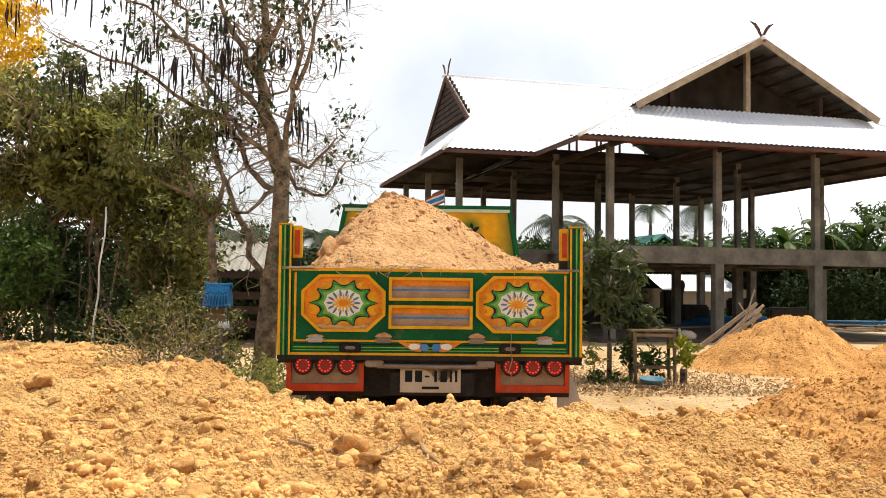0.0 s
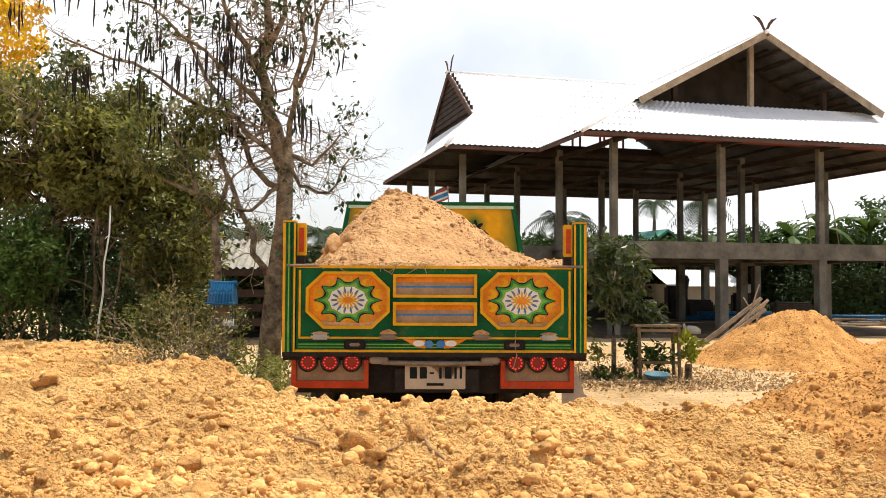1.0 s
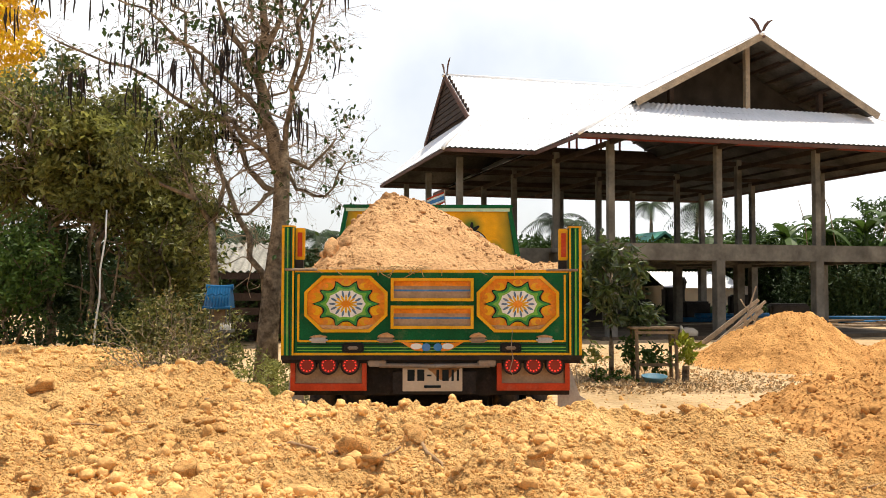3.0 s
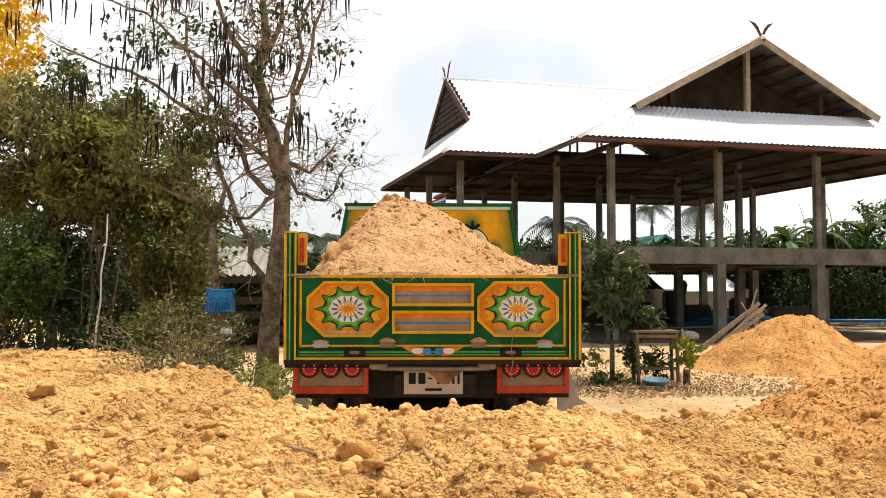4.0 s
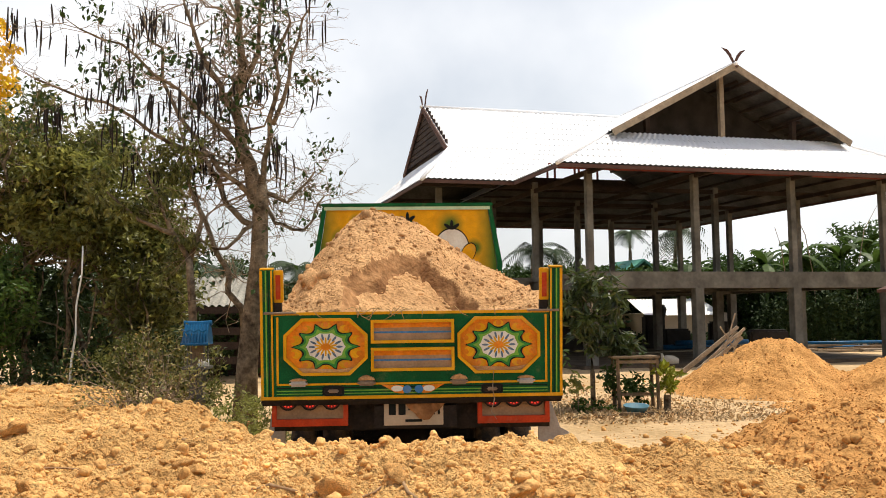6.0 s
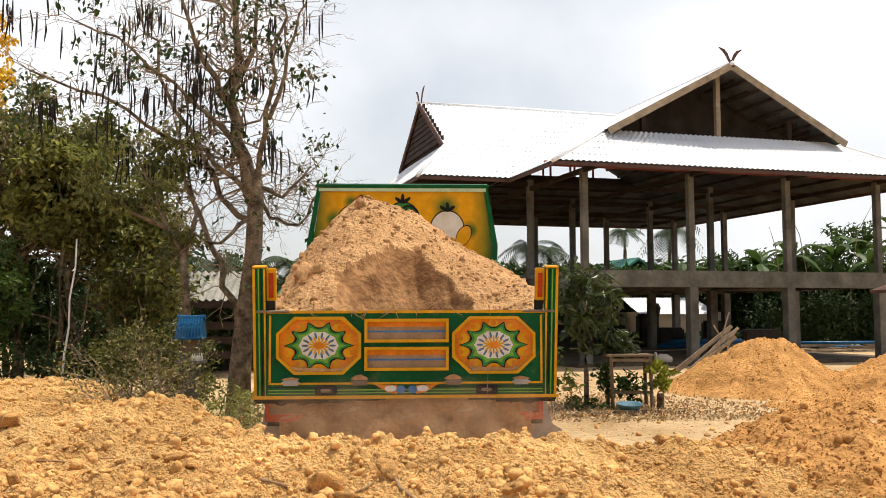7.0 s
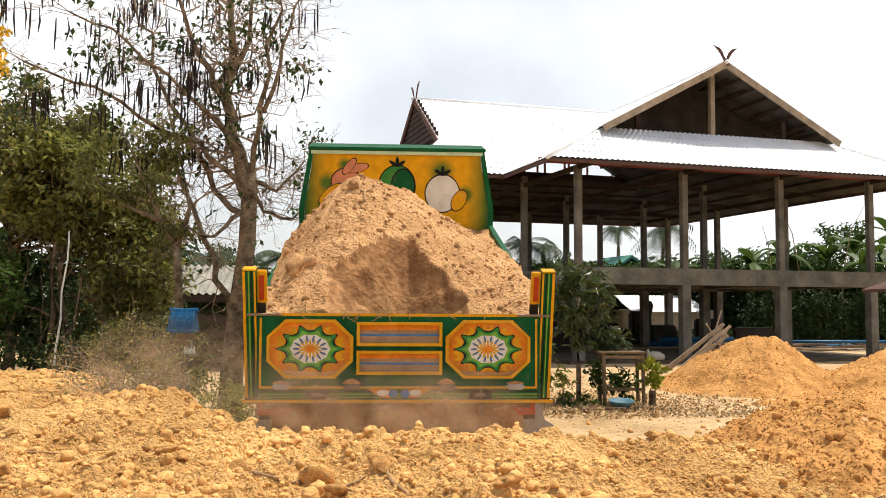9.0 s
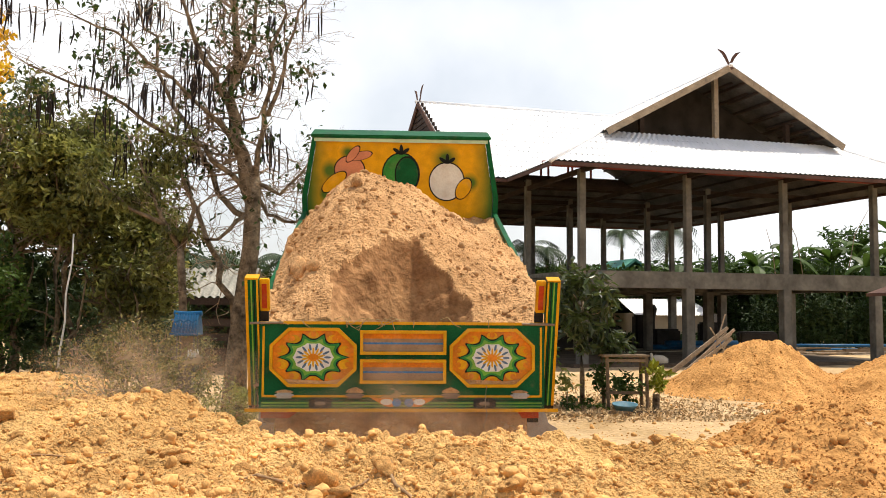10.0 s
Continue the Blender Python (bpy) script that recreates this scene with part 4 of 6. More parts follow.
def bend(p, q, n=4, sway=0.06):
    p, q = Vector(p), Vector(q)
    L = (q - p).length
    return [p.lerp(q, k / n) + (Vector(rng.normal(0, 1, 3)) * sway * L * (0 if k in (0, n) else 1)) for k in range(n + 1)]


def taper(a, b, n):
    return [a + (b - a) * k / n for k in range(n + 1)]


def twigs(bm, start, direction, length, r, depth, tips, sag=0.0):
    """Branching twigs; fills tips with (point, level)."""
    end = Vector(start) + Vector(direction).normalized() * length + Vector((0, 0, -sag * length))
    pts = bend(start, end, 3, 0.09)
    tube(bm, pts, taper(r, r * 0.55, 3), 4)
    tips.append(tuple(end))
    if depth:
        for _ in range(rng.integers(2, 4)):
            f = rng.uniform(0.35, 1.0)
            k = min(int(f * 3), 2)
            p = pts[k].lerp(pts[k + 1], f * 3 - k)
            nd = Vector(direction).normalized() + Vector(rng.normal(0, 0.62, 3))
            twigs(bm, p, nd, length * rng.uniform(0.45, 0.75), r * 0.55, depth - 1, tips, sag)


def broad_tree(name, x, y, base, h, r, crown, mat, label, size=0.09, clumps=60, per=110, lean=(0, 0), cr=0.38):
    t = tagged(empty(name, pose(x, y, base)), label, "tree")
    bm = bmesh.new()
    topz = crown[2]
    tube(bm, bend((0, 0, -0.1), (lean[0], lean[1], topz), 5, 0.03), taper(r, r * 0.45, 5), 8)
    for _ in range(9):
        a = rng.uniform(0, 6.28)
        z = rng.uniform(0.35, 0.95) * topz
        p = (lean[0] * z / topz, lean[1] * z / topz, z)
        q = (p[0] + math.cos(a) * crown[3] * 0.8, p[1] + math.sin(a) * crown[4] * 0.8, z + rng.uniform(0.2, 0.9) * crown[5])
        tube(bm, bend(p, q, 4, 0.06), taper(r * 0.4, r * 0.1, 4), 5)
    part("trunk", bm, M["bark"], t, smooth=True)
    pts = clump_points(*crown, clumps, per, cr)
    leaves("crown", pts, size, mat, t)
    return t


def pod_tree():
    """A tall, half-bare tree with long dark pods hanging from its twigs."""
    t = tagged(empty("pod_tree", pose(-2.60, 13.0, 0)), "tall half-bare pale-barked tree hung with long dark pods", "tree")
    bm = bmesh.new()
    trunk = [(0, 0, -0.1), (0.04, 0, 0.9), (0.10, 0, 1.62), (0.21, 0, 2.5), (0.23, 0, 3.25), (0.25, 0.02, 3.7)]
    tube(bm, trunk, [0.20, 0.155, 0.135, 0.125, 0.118, 0.05], 12)
    part("trunk", bm, M["bark"], t, smooth=True)
    fork = Vector(trunk[-1])
    limbs = [([(0.22, 0, 3.2), (0.06, 0.05, 3.85), (-0.2, 0.2, 4.75), (-0.1, 0.3, 5.4), (-0.22, 0.4, 6.6)], 0.125),
             ([(-0.17, 0.18, 4.7), (-0.55, 0.0, 5.3), (-0.85, -0.2, 6.2)], 0.06),
             ([(-0.14, 0.25, 5.0), (0.12, 0.35, 5.6), (0.16, 0.4, 6.6)], 0.055),
             ([(0.28, 0, 3.2), (0.40, -0.2, 4.2), (0.55, -0.3, 5.0), (0.62, -0.3, 6.3)], 0.05),
             ([(0.44, -0.2, 4.4), (0.68, -0.1, 5.4), (0.95, 0.0, 6.2)], 0.035),
             ([(0.12, 0, 3.35), (-0.45, -0.2, 3.95), (-1.05, -0.3, 4.15), (-1.9, -0.4, 4.7), (-2.9, -0.4, 5.05)], 0.042),
             ([(0.16, 0, 2.95), (-0.3, 0.1, 3.3), (-0.72, 0.2, 4.25), (-1.3, 0.3, 5.2), (-1.6, 0.3, 6.2)], 0.05),
             ([(0.0, 0, 1.4), (-0.25, 0.1, 2.3), (-0.75, 0.2, 3.3), (-1.0, 0.2, 4.0)], 0.055),
             ([(0.25, 0, 3.45), (0.6, 0.1, 3.3), (1.0, 0.1, 3.75)], 0.04),
             ([(0.27, 0.05, 3.3), (0.42, 0.1, 3.0), (0.85, 0.1, 2.9), (1.15, 0.1, 3.4)], 0.035),
             ([(0.0, 0.1, 3.9), (-0.6, -0.3, 4.6), (-1.4, -0.6, 5.3), (-2.2, -0.6, 5.7)], 0.034),
             ([(0.2, 0, 3.0), (-0.2, -0.3, 2.6), (-0.75, -0.4, 2.75)], 0.035)]
    tips = []
    for pts, r in limbs:
        bm = bmesh.new()
        pts = [Vector(p) for p in pts]
        dense = []
        for a, b in zip(pts, pts[1:]):
            dense += bend(a, b, 3, 0.05)[:-1]
        dense.append(pts[-1])
        tube(bm, dense, taper(r, r * 0.35, len(dense) - 1), 7)
        part("limb", bm, M["bark"], t, smooth=True)
        bm = bmesh.new()
        for k in range(2, len(dense)):
            for _ in range(4):
                d = Vector((rng.normal(0, 1), rng.normal(0, 0.6), rng.normal(0.35, 0.7)))
                twigs(bm, dense[k], d, rng.uniform(0.35, 0.75), max(0.006, r * 0.16), 2, tips, 0.05)
        part("twig", bm, M["twig"], t)
    tips = np.array(tips)
    # pods hang in bunches from the upper twigs
    up = tips[tips[:, 2] > 3.9]
    kinds = []
    for k in range(6):
        bm = bmesh.new()
        L = 0.24 + 0.055 * k
        tube(bm, [(0, 0, 0), (rng.normal(0, 0.02), 0, -L * 0.5), (rng.normal(0, 0.03), 0, -L)], [0.008, 0.015, 0.007], 5)
        me = bpy.data.meshes.new("pod")
        bm.to_mesh(me)
        bm.free()
        me.materials.append(M["pod"])
        kinds.append(me)
    done = 0
    while done < 295:
        c = up[rng.integers(len(up))]
        if (c[0] > 0.45 or abs(c[0] + 0.05) < 0.4) and rng.random() < 0.6:
            continue
        for _ in range(rng.integers(2, 8)):
            o = new("pod", kinds[rng.integers(6)])
            o.parent = t
            o.matrix_basis = pose(c[0] + rng.normal(0, 0.09), c[1] + rng.normal(0, 0.09), c[2], 0, 0, rng.uniform(0, 360))
            done += 1
    sel = tips[rng.choice(len(tips), 150)]
    pts = np.concatenate([sel + rng.normal(0, 0.06, sel.shape) for _ in range(4)])
    hot = up[rng.choice(len(up), 30)]
    pts = np.concatenate([pts] + [h + rng.normal(0, 0.14, (38, 3)) for h in hot])
    leaves("foliage", pts, 0.095, M["leaf"], t, aspect=0.6, droop=0.7)
    return t


pod_tree()

# thicket of dull-leaved trees beside it; the back two in shade-darkened leaf colour
for x, y, b, h, r, crown, mat, s in ((-7.9, 15.6, 0.3, 5, 0.09, (0.0, 0, 3.7, 1.5, 1.1, 1.35), "dull", 0.085),
                                     (-6.6, 15.0, 0.3, 5, 0.10, (0.2, 0, 3.7, 1.4, 1.1, 1.5), "dull", 0.085),
                                     (-5.3, 15.4, 0.2, 5, 0.09, (0.0, 0, 3.5, 1.25, 1.0, 1.4), "dull", 0.085),
                                     (-8.3, 14.3, 0.3, 4, 0.05, (0.0, 0, 3.9, 0.9, 0.5, 0.9), "dull", 0.085),
                                     (-5.6, 14.2, 0.3, 4, 0.05, (0.0, 0, 3.2, 0.9, 0.5, 0.8), "dull", 0.085),
                                     (-4.7, 14.6, 0.2, 4, 0.07, (0.2, 0.1, 2.1, 0.75, 0.8, 1.25), "dull", 0.08),
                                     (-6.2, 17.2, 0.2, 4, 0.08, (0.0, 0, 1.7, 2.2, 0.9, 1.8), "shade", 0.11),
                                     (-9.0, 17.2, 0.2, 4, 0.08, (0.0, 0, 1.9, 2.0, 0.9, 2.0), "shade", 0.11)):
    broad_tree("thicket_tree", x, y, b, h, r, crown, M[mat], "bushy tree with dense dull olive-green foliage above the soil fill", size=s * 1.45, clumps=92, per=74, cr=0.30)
for x, y, h in ((-7.6, 14.8, 4.4), (-6.5, 14.3, 4.5), (-5.6, 14.6, 4.2), (-8.7, 15.2, 4.6)):
    st = tagged(empty("sparse_tree", pose(x, y, 0.2)), "thin-crowned tree with bare twigs rising out of the thicket", "tree", "sparse trees over the thicket")
    bm = bmesh.new()
    tube(bm, bend((0, 0, -0.1), (rng.normal(0, 0.25), 0, h), 6, 0.03), taper(0.07, 0.025, 6), 7)
    part("trunk", bm, M["bark"], st, smooth=True)
    bm = bmesh.new()
    tips = []
    for k in range(22):
        a = rng.uniform(0, 6.28)
        twigs(bm, (rng.normal(0, 0.12), 0, h * rng.uniform(0.5, 1.0)), (math.cos(a), math.sin(a) * 0.6, rng.uniform(0.1, 0.9)), rng.uniform(0.5, 0.9), 0.014, 2, tips, 0.08)
    part("twig", bm, M["twig"], st)
    tips = np.array(tips)
    leaves("foliage", np.concatenate([tips + rng.normal(0, 0.08, tips.shape) for _ in range(5)]), 0.10, M["dull"], st, aspect=0.5, droop=0.7)
for x, y, z, rx in ((-4.35, 13.3, 0.75, 0.4), (-3.75, 13.1, 0.55, 0.4), (-3.35, 13.6, 0.45, 0.35)):
    broad_tree("leafy_shrub", x, y, 0.3, 2, 0.02, (0, 0, z, rx, 0.35, 0.45), M["dull"], "olive-green shrub between the thicket and the shrine", size=0.075, clumps=24, per=60, cr=0.2)
for x, y, z, rx in ((-6.35, 13.5, 1.6, 0.55), (-6.9, 13.6, 1.5, 0.6), (-6.6, 13.4, 0.9, 0.45)):
    broad_tree("leafy_shrub", x, y, 0.4, 2, 0.03, (0, 0, z, rx, 0.5, 0.75), M["fresh"], "fresh green leafy shrub at the edge of the fill", size=0.10, clumps=26, per=60, cr=0.26)

under = []
for k in range(70):
    c = np.array([-9.0 + 5.4 * k / 69 + rng.normal(0, 0.15), 13.9 + rng.normal(0, 0.25), 0.3])
    q = rng.normal(0, 1, (60, 3))
    under.append(c + q * np.array([0.22, 0.2, 0.28]) + np.array([0, 0, rng.uniform(0.1, 0.7)]))
tagged(leaves("thicket_floor", np.concatenate(under), 0.10, M["shade"], aspect=0.4), "low undergrowth at the foot of the thicket, coloured as in shade", "bushes", kind="stuff")
# bare stems leaning in the thicket
for k in range(16):
    x = -8.2 + k * 0.26 + rng.normal(0, 0.1)
    stem = bmesh.new()
    y = 13.7 + rng.uniform(0, 1.2)
    tube(stem, bend((x, y, 0.2), (x + rng.normal(0.05, 0.3), y + 0.2, rng.uniform(1.4, 2.8)), 5, 0.05), taper(rng.uniform(0.015, 0.04), 0.010, 5), 6)
    tagged(part("bare_sapling", stem, M["bark"], smooth=True), "thin bare brown sapling rising from the undergrowth", "sapling", "bare saplings in the thicket")
bm = bmesh.new()
tube(bm, bend((-4.90, 12.5, 0.6), (-4.78, 12.6, 2.65), 5, 0.006), taper(0.016, 0.011, 5), 8)
tagged(part("bamboo_pole", bm, M["white"], smooth=True), "thin pale bamboo pole stuck upright in the soil", "pole")

# golden shower tree behind the thicket
gold = tagged(empty("flowering_tree", pose(-10.4, 20.5, 0)), "tall tree hung with bright golden-yellow flowers", "tree")
bm = bmesh.new()
tube(bm, bend((0, 0, -0.1), (0.2, 0, 6.5), 5, 0.03), taper(0.16, 0.06, 5), 8)
part("trunk", bm, M["bark"], gold, smooth=True)
leaves("blossom", clump_points(0.0, 0, 7.2, 1.0, 0.8, 1.8, 60, 70, 0.3), 0.11, M["gold"], gold, aspect=0.7, droop=0.9)

# far belt of woods on the horizon
belt = []
for k in range(250):
    a = -1.05 + 2.1 * k / 249
    d = rng.uniform(50, 66)
    hgt = rng.uniform(1.8, 3.6) + (0.9 if a < -0.2 else 0)
    c = np.array([math.sin(a) * d, math.cos(a) * d, 0])
    for _ in range(9):
        p = c + np.array([rng.normal(0, 1.0), rng.normal(0, 1.0), rng.uniform(0.1, 1) * hgt])
        q = rng.normal(0, 1, (26, 3))
        q /= np.linalg.norm(q, axis=1, keepdims=True)
        belt.append(p + q * 0.75)
woods = leaves("far_woods", np.concatenate(belt), 0.42, M["leaf"], aspect=0.6)
tagged(woods, "belt of low green trees along the horizon", "trees", kind="stuff")
hedge, roofing = [], []
for k in range(120):
    x = 3 + 26 * k / 119 + rng.normal(0, 0.3)
    c = np.array([x, 45.5 + rng.normal(0, 0.8) - 0.05 * x, 0])
    if 9.9 < x < 15.0:
        c[1] += 2.6
    tall = 1.6 * float(lattice(np.array([x / 1.9]), np.array([0.5]), 91)[0]) - 0.6
    for _ in range(9):
        q = rng.normal(0, 1, (26, 3))
        q /= np.linalg.norm(q, axis=1, keepdims=True)
        hedge.append(c + np.array([0, 0, rng.uniform(0.12, 1) * 2.7]) + q * 0.5)
    for _ in range(14):
        q = rng.normal(0, 1, (30, 3))
        q /= np.linalg.norm(q, axis=1, keepdims=True)
        roofing.append(c + np.array([rng.normal(0, 0.5), rng.uniform(-1.6, 1.8), rng.uniform(2.7, 3.4) + max(0, tall) * rng.random()]) + q * np.array([0.6, 0.6, 0.35]))
tagged(leaves("canopy", np.concatenate(roofing), 0.30, M["leaf"], aspect=0.5), "closed green canopy of low trees behind the open house", "trees", kind="stuff")
tagged(leaves("hedge", np.concatenate(hedge), 0.30, M["shade"], aspect=0.5), "dense green hedge behind the open house, coloured as in shade", "hedge", kind="stuff")
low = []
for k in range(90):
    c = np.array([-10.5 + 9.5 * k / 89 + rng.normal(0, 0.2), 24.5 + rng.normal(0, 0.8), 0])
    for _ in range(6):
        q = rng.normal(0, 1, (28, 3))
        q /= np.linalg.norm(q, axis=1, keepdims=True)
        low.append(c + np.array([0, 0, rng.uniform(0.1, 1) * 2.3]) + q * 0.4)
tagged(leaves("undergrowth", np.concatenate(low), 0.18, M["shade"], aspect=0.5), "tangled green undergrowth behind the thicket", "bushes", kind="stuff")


def palm(x, y, h, n, length, label):
    p = tagged(empty("palm_tree", pose(x, y, 0)), label, "palm")
    bm = bmesh.new()
    tube(bm, bend((0, 0, -0.1), (0.1, 0, h), 5, 0.01), taper(0.14, 0.09, 5), 8)
    part("trunk", bm, M["bark"], p, smooth=True)
    for k in range(n):
        a = 2 * math.pi * k / n + rng.normal(0, 0.15)
        rise = rng.uniform(-0.1, 0.75)
        V, F = [], []
        spine = []
        for j in range(9):
            s = j / 8
            spine.append(Vector((0.1 + math.cos(a) * length * s * 0.9, math.sin(a) * length * s * 0.9, h + length * (rise * s - 0.75 * s * s))))
        side = Vector((-math.sin(a), math.cos(a), 0))
        for j in range(8):
            for q in (-1, 1):
                for f in (0.0, 0.5):
                    o = spine[j].lerp(spine[j + 1], f)
                    d = (spine[j + 1] - spine[j]).normalized()
                    L = length * 0.34 * (1 - 0.6 * abs((j + f) / 8 - 0.35))
                    tip = o + side * q * L * 0.8 + d * L * 0.45 + Vector((0, 0, -L * 0.45))
                    b = len(V)
                    V += [tuple(o), tuple(o + d * 0.08), tuple(tip)]
                    F.append((b, b + 1, b + 2))
        from_arrays("frond", V, F, M["shade"], p)
    return p


palm(11.6, 50.5, 6.2, 15, 1.25, "slender areca palm with a round crown beyond the house")
palm(14.0, 49.5, 6.2, 18, 2.1, "tall palm with hanging dark fronds beyond the house")
palm(5.0, 41.5, 4.6, 14, 1.7, "low coconut palm with spreading fronds beyond the house")
palm(6.3, 43.5, 4.7, 13, 1.6, "low coconut palm with spreading fronds beyond the house")


def banana(x, y, h):
    p = tagged(empty("banana_plant", pose(x, y, 0, 0, 0, rng.uniform(0, 360))), "banana plant with broad torn green leaves", "plant", "banana plants")
    bm = bmesh.new()
    tube(bm, [(0, 0, -0.1), (0, 0, h * 0.5), (0.05, 0, h * 0.75)], [0.14, 0.11, 0.07], 8)
    part("stem", bm, M["fresh"], p, smooth=True)
    for k in range(8):
        a = k * 0.9 + rng.normal(0, 0.2)
        L, w = rng.uniform(1.5, 2.2), 0.27
        rise = rng.uniform(0.35, 1.3)
        V, F = [], []
        for j in range(8):
            s = j / 7
            o = Vector((math.cos(a) * L * s * 0.8, math.sin(a) * L * s * 0.8, h * 0.72 + L * (rise * s - 0.85 * s * s)))
            ww = w * math.sin(math.pi * min(1, 0.1 + s * 0.88)) ** 0.6
            sd = Vector((-math.sin(a), math.cos(a), 0))
            V += [tuple(o + sd * ww + Vector((0, 0, -0.07))), tuple(o), tuple(o - sd * ww + Vector((0, 0, -0.07)))]
            if j:
                b = 3 * j
                F += [(b - 3, b - 2, b + 1, b), (b - 2, b - 1, b + 2, b + 1)]
        from_arrays("leaf", V, F, M["fresh"] if k % 3 else M["leaf"], p)


for x, y, h in ((16.2, 42.0, 3.6), (17.3, 41.0, 3.9), (18.3, 42.5, 3.5), (19.6, 41.5, 3.9), (14.9, 43.5, 3.3), (20.8, 40.5, 3.5), (21.5, 43, 4.4), (22.8, 41.5, 4.9), (23.5, 44, 4.2), (13.2, 44.5, 3.2)):
    banana(x, y, h * 1.45)
broad_tree("far_tree", 23.0, 46, 0, 6, 0.15, (0, 0, 3.8, 2.6, 1.8, 2.7), M["fresh"], "green leafy tree beyond the banana plants", size=0.26, clumps=60, per=50, cr=0.6)
broad_tree("far_tree", 9.6, 48, 0, 4, 0.12, (0, 0, 2.9, 1.5, 1.2, 1.3), M["leaf"], "green leafy tree beyond the open house", size=0.24, clumps=45, per=50, cr=0.5)
broad_tree("far_tree", -3.6, 34, 0, 4, 0.12, (0, 0, 2.2, 1.3, 1.2, 1.4), M["leaf"], "green leafy tree behind the truck", size=0.2, clumps=50, per=60, cr=0.5)
broad_tree("far_tree", -7.2, 36, 0, 4, 0.12, (0, 0, 2.4, 2.0, 1.2, 1.5), M["leaf"], "green leafy tree behind the shed", size=0.2, clumps=60, per=60, cr=0.5)

# young tree beside the truck, in a litter-strewn bed
young = tagged(empty("young_tree", pose(2.80, 15.0, 0)), "young tree with large drooping green leaves", "tree")
bm = bmesh.new()
tube(bm, [(0, 0, -0.05), (0.0, 0, 0.6), (-0.02, 0, 1.1), (0.02, 0, 1.9)], [0.05, 0.042, 0.035, 0.02], 8)
for k in range(9):
    a, z = k * 2.4, 1.0 + k * 0.1
    tube(bm, bend((0, 0, z), (math.cos(a) * 0.45, math.sin(a) * 0.4, z + 0.2), 3, 0.05), taper(0.014, 0.006, 3), 5)
part("trunk", bm, M["bark"], young, smooth=True)
leaves("crown", np.concatenate([clump_points(0.06, 0, 1.72, 0.52, 0.42, 0.78, 44, 22, 0.19), clump_points(0.55, 0, 1.05, 0.25, 0.25, 0.25, 9, 22, 0.17)]), 0.19, M["young"], young, aspect=0.36, droop=0.5)

table = tagged(empty("wooden_table", pose(3.44, 14.75, 0)), "rough wooden table with thin legs and a worn plank top", "table")
for k in range(3):
    bm = bmesh.new()
    box(bm, -0.38, 0.38, -0.24 + k * 0.16, -0.085 + k * 0.16, 0.88, 0.915, bevel=0.006)
    part("plank", bm, M["oldwood"], table)
for sx in (-0.31, 0.33):
    for sy in (-0.19, 0.19):
        bm = bmesh.new()
        tube(bm, [(sx + 0.02, sy, -0.05), (sx, sy, 0.88)], 0.030, 7)
        part("leg", bm, M["oldwood"], table)
for z in (0.28, 0.8):
    bm = bmesh.new()
    box(bm, -0.34, 0.36, -0.215, -0.19, z, z + 0.05)
    part("rail", bm, M["oldwood"], table)
for x, y, z, rx, n, mat, lab in ((3.45, 14.7, 0.42, 0.25, 16, "leaf", "dark green leafy plant growing under the table"), (3.15, 14.9, 0.55, 0.2, 12, "leaf", "green leafy plant leaning against the table"),
                                 (2.45, 14.5, 0.45, 0.10, 5, "dull", "thin sapling with sparse leaves"), (2.1, 14.0, 0.8, 0.10, 4, "leaf", "sapling with a few dark leaves"),
                                 (2.7, 14.6, 0.12, 0.4, 9, "fresh", "low green weeds at the foot of the young tree")):
    pl = tagged(empty("plant", pose(x, y, 0)), lab, "plant")
    bm = bmesh.new()
    tube(bm, bend((0, 0, -0.03), (0.03, 0, z), 3, 0.05), taper(0.012, 0.006, 3), 5)
    part("stem", bm, M["twig"], pl)
    leaves("foliage", clump_points(0, 0, z, rx, rx, z * 0.5, n, 16, 0.12), 0.11, M[mat], pl, aspect=0.45)
pl = tagged(empty("croton_plant", pose(3.93, 14.6, 0)), "yellow-green croton plant on a stumpy stem", "plant")
bm = bmesh.new()
tube(bm, [(0, 0, -0.05), (0.01, 0, 0.28)], 0.06, 8)
part("stump", bm, M["bark"], pl)
leaves("foliage", clump_points(0, 0, 0.52, 0.13, 0.12, 0.24, 10, 18, 0.10), 0.15, material("croton_leaf", (0.28, 0.30, 0.03), 0.5, vary=0.2, bump=0, rand=0.4), pl, aspect=0.4, droop=-0.5)

basin = tagged(empty("plastic_basin", pose(3.33, 14.2, 0.06, 6, 0, 0)), "shallow blue plastic basin lying on the ground", "basin")
bm = bmesh.new()
prof = [(0.0, 0.0), (0.14, 0.0), (0.19, 0.10), (0.205, 0.105), (0.195, 0.09), (0.15, 0.015), (0.0, 0.012)]
rings = [[bm.verts.new((r * math.cos(a * math.pi / 12), r * math.sin(a * math.pi / 12), z)) for a in range(24)] for r, z in prof[1:-1]]
for a, b in zip(rings, rings[1:]):
    for k in range(24):
        bm.faces.new((a[k], a[(k + 1) % 24], b[(k + 1) % 24], b[k]))
bm.faces.new(rings[0][::-1])
bm.faces.new(rings[-1])
part("bowl", bm, material("pale_blue_plastic", (0.10, 0.22, 0.28), 0.6, vary=0.15, bump=0.05, dust=0.3), basin, smooth=True)
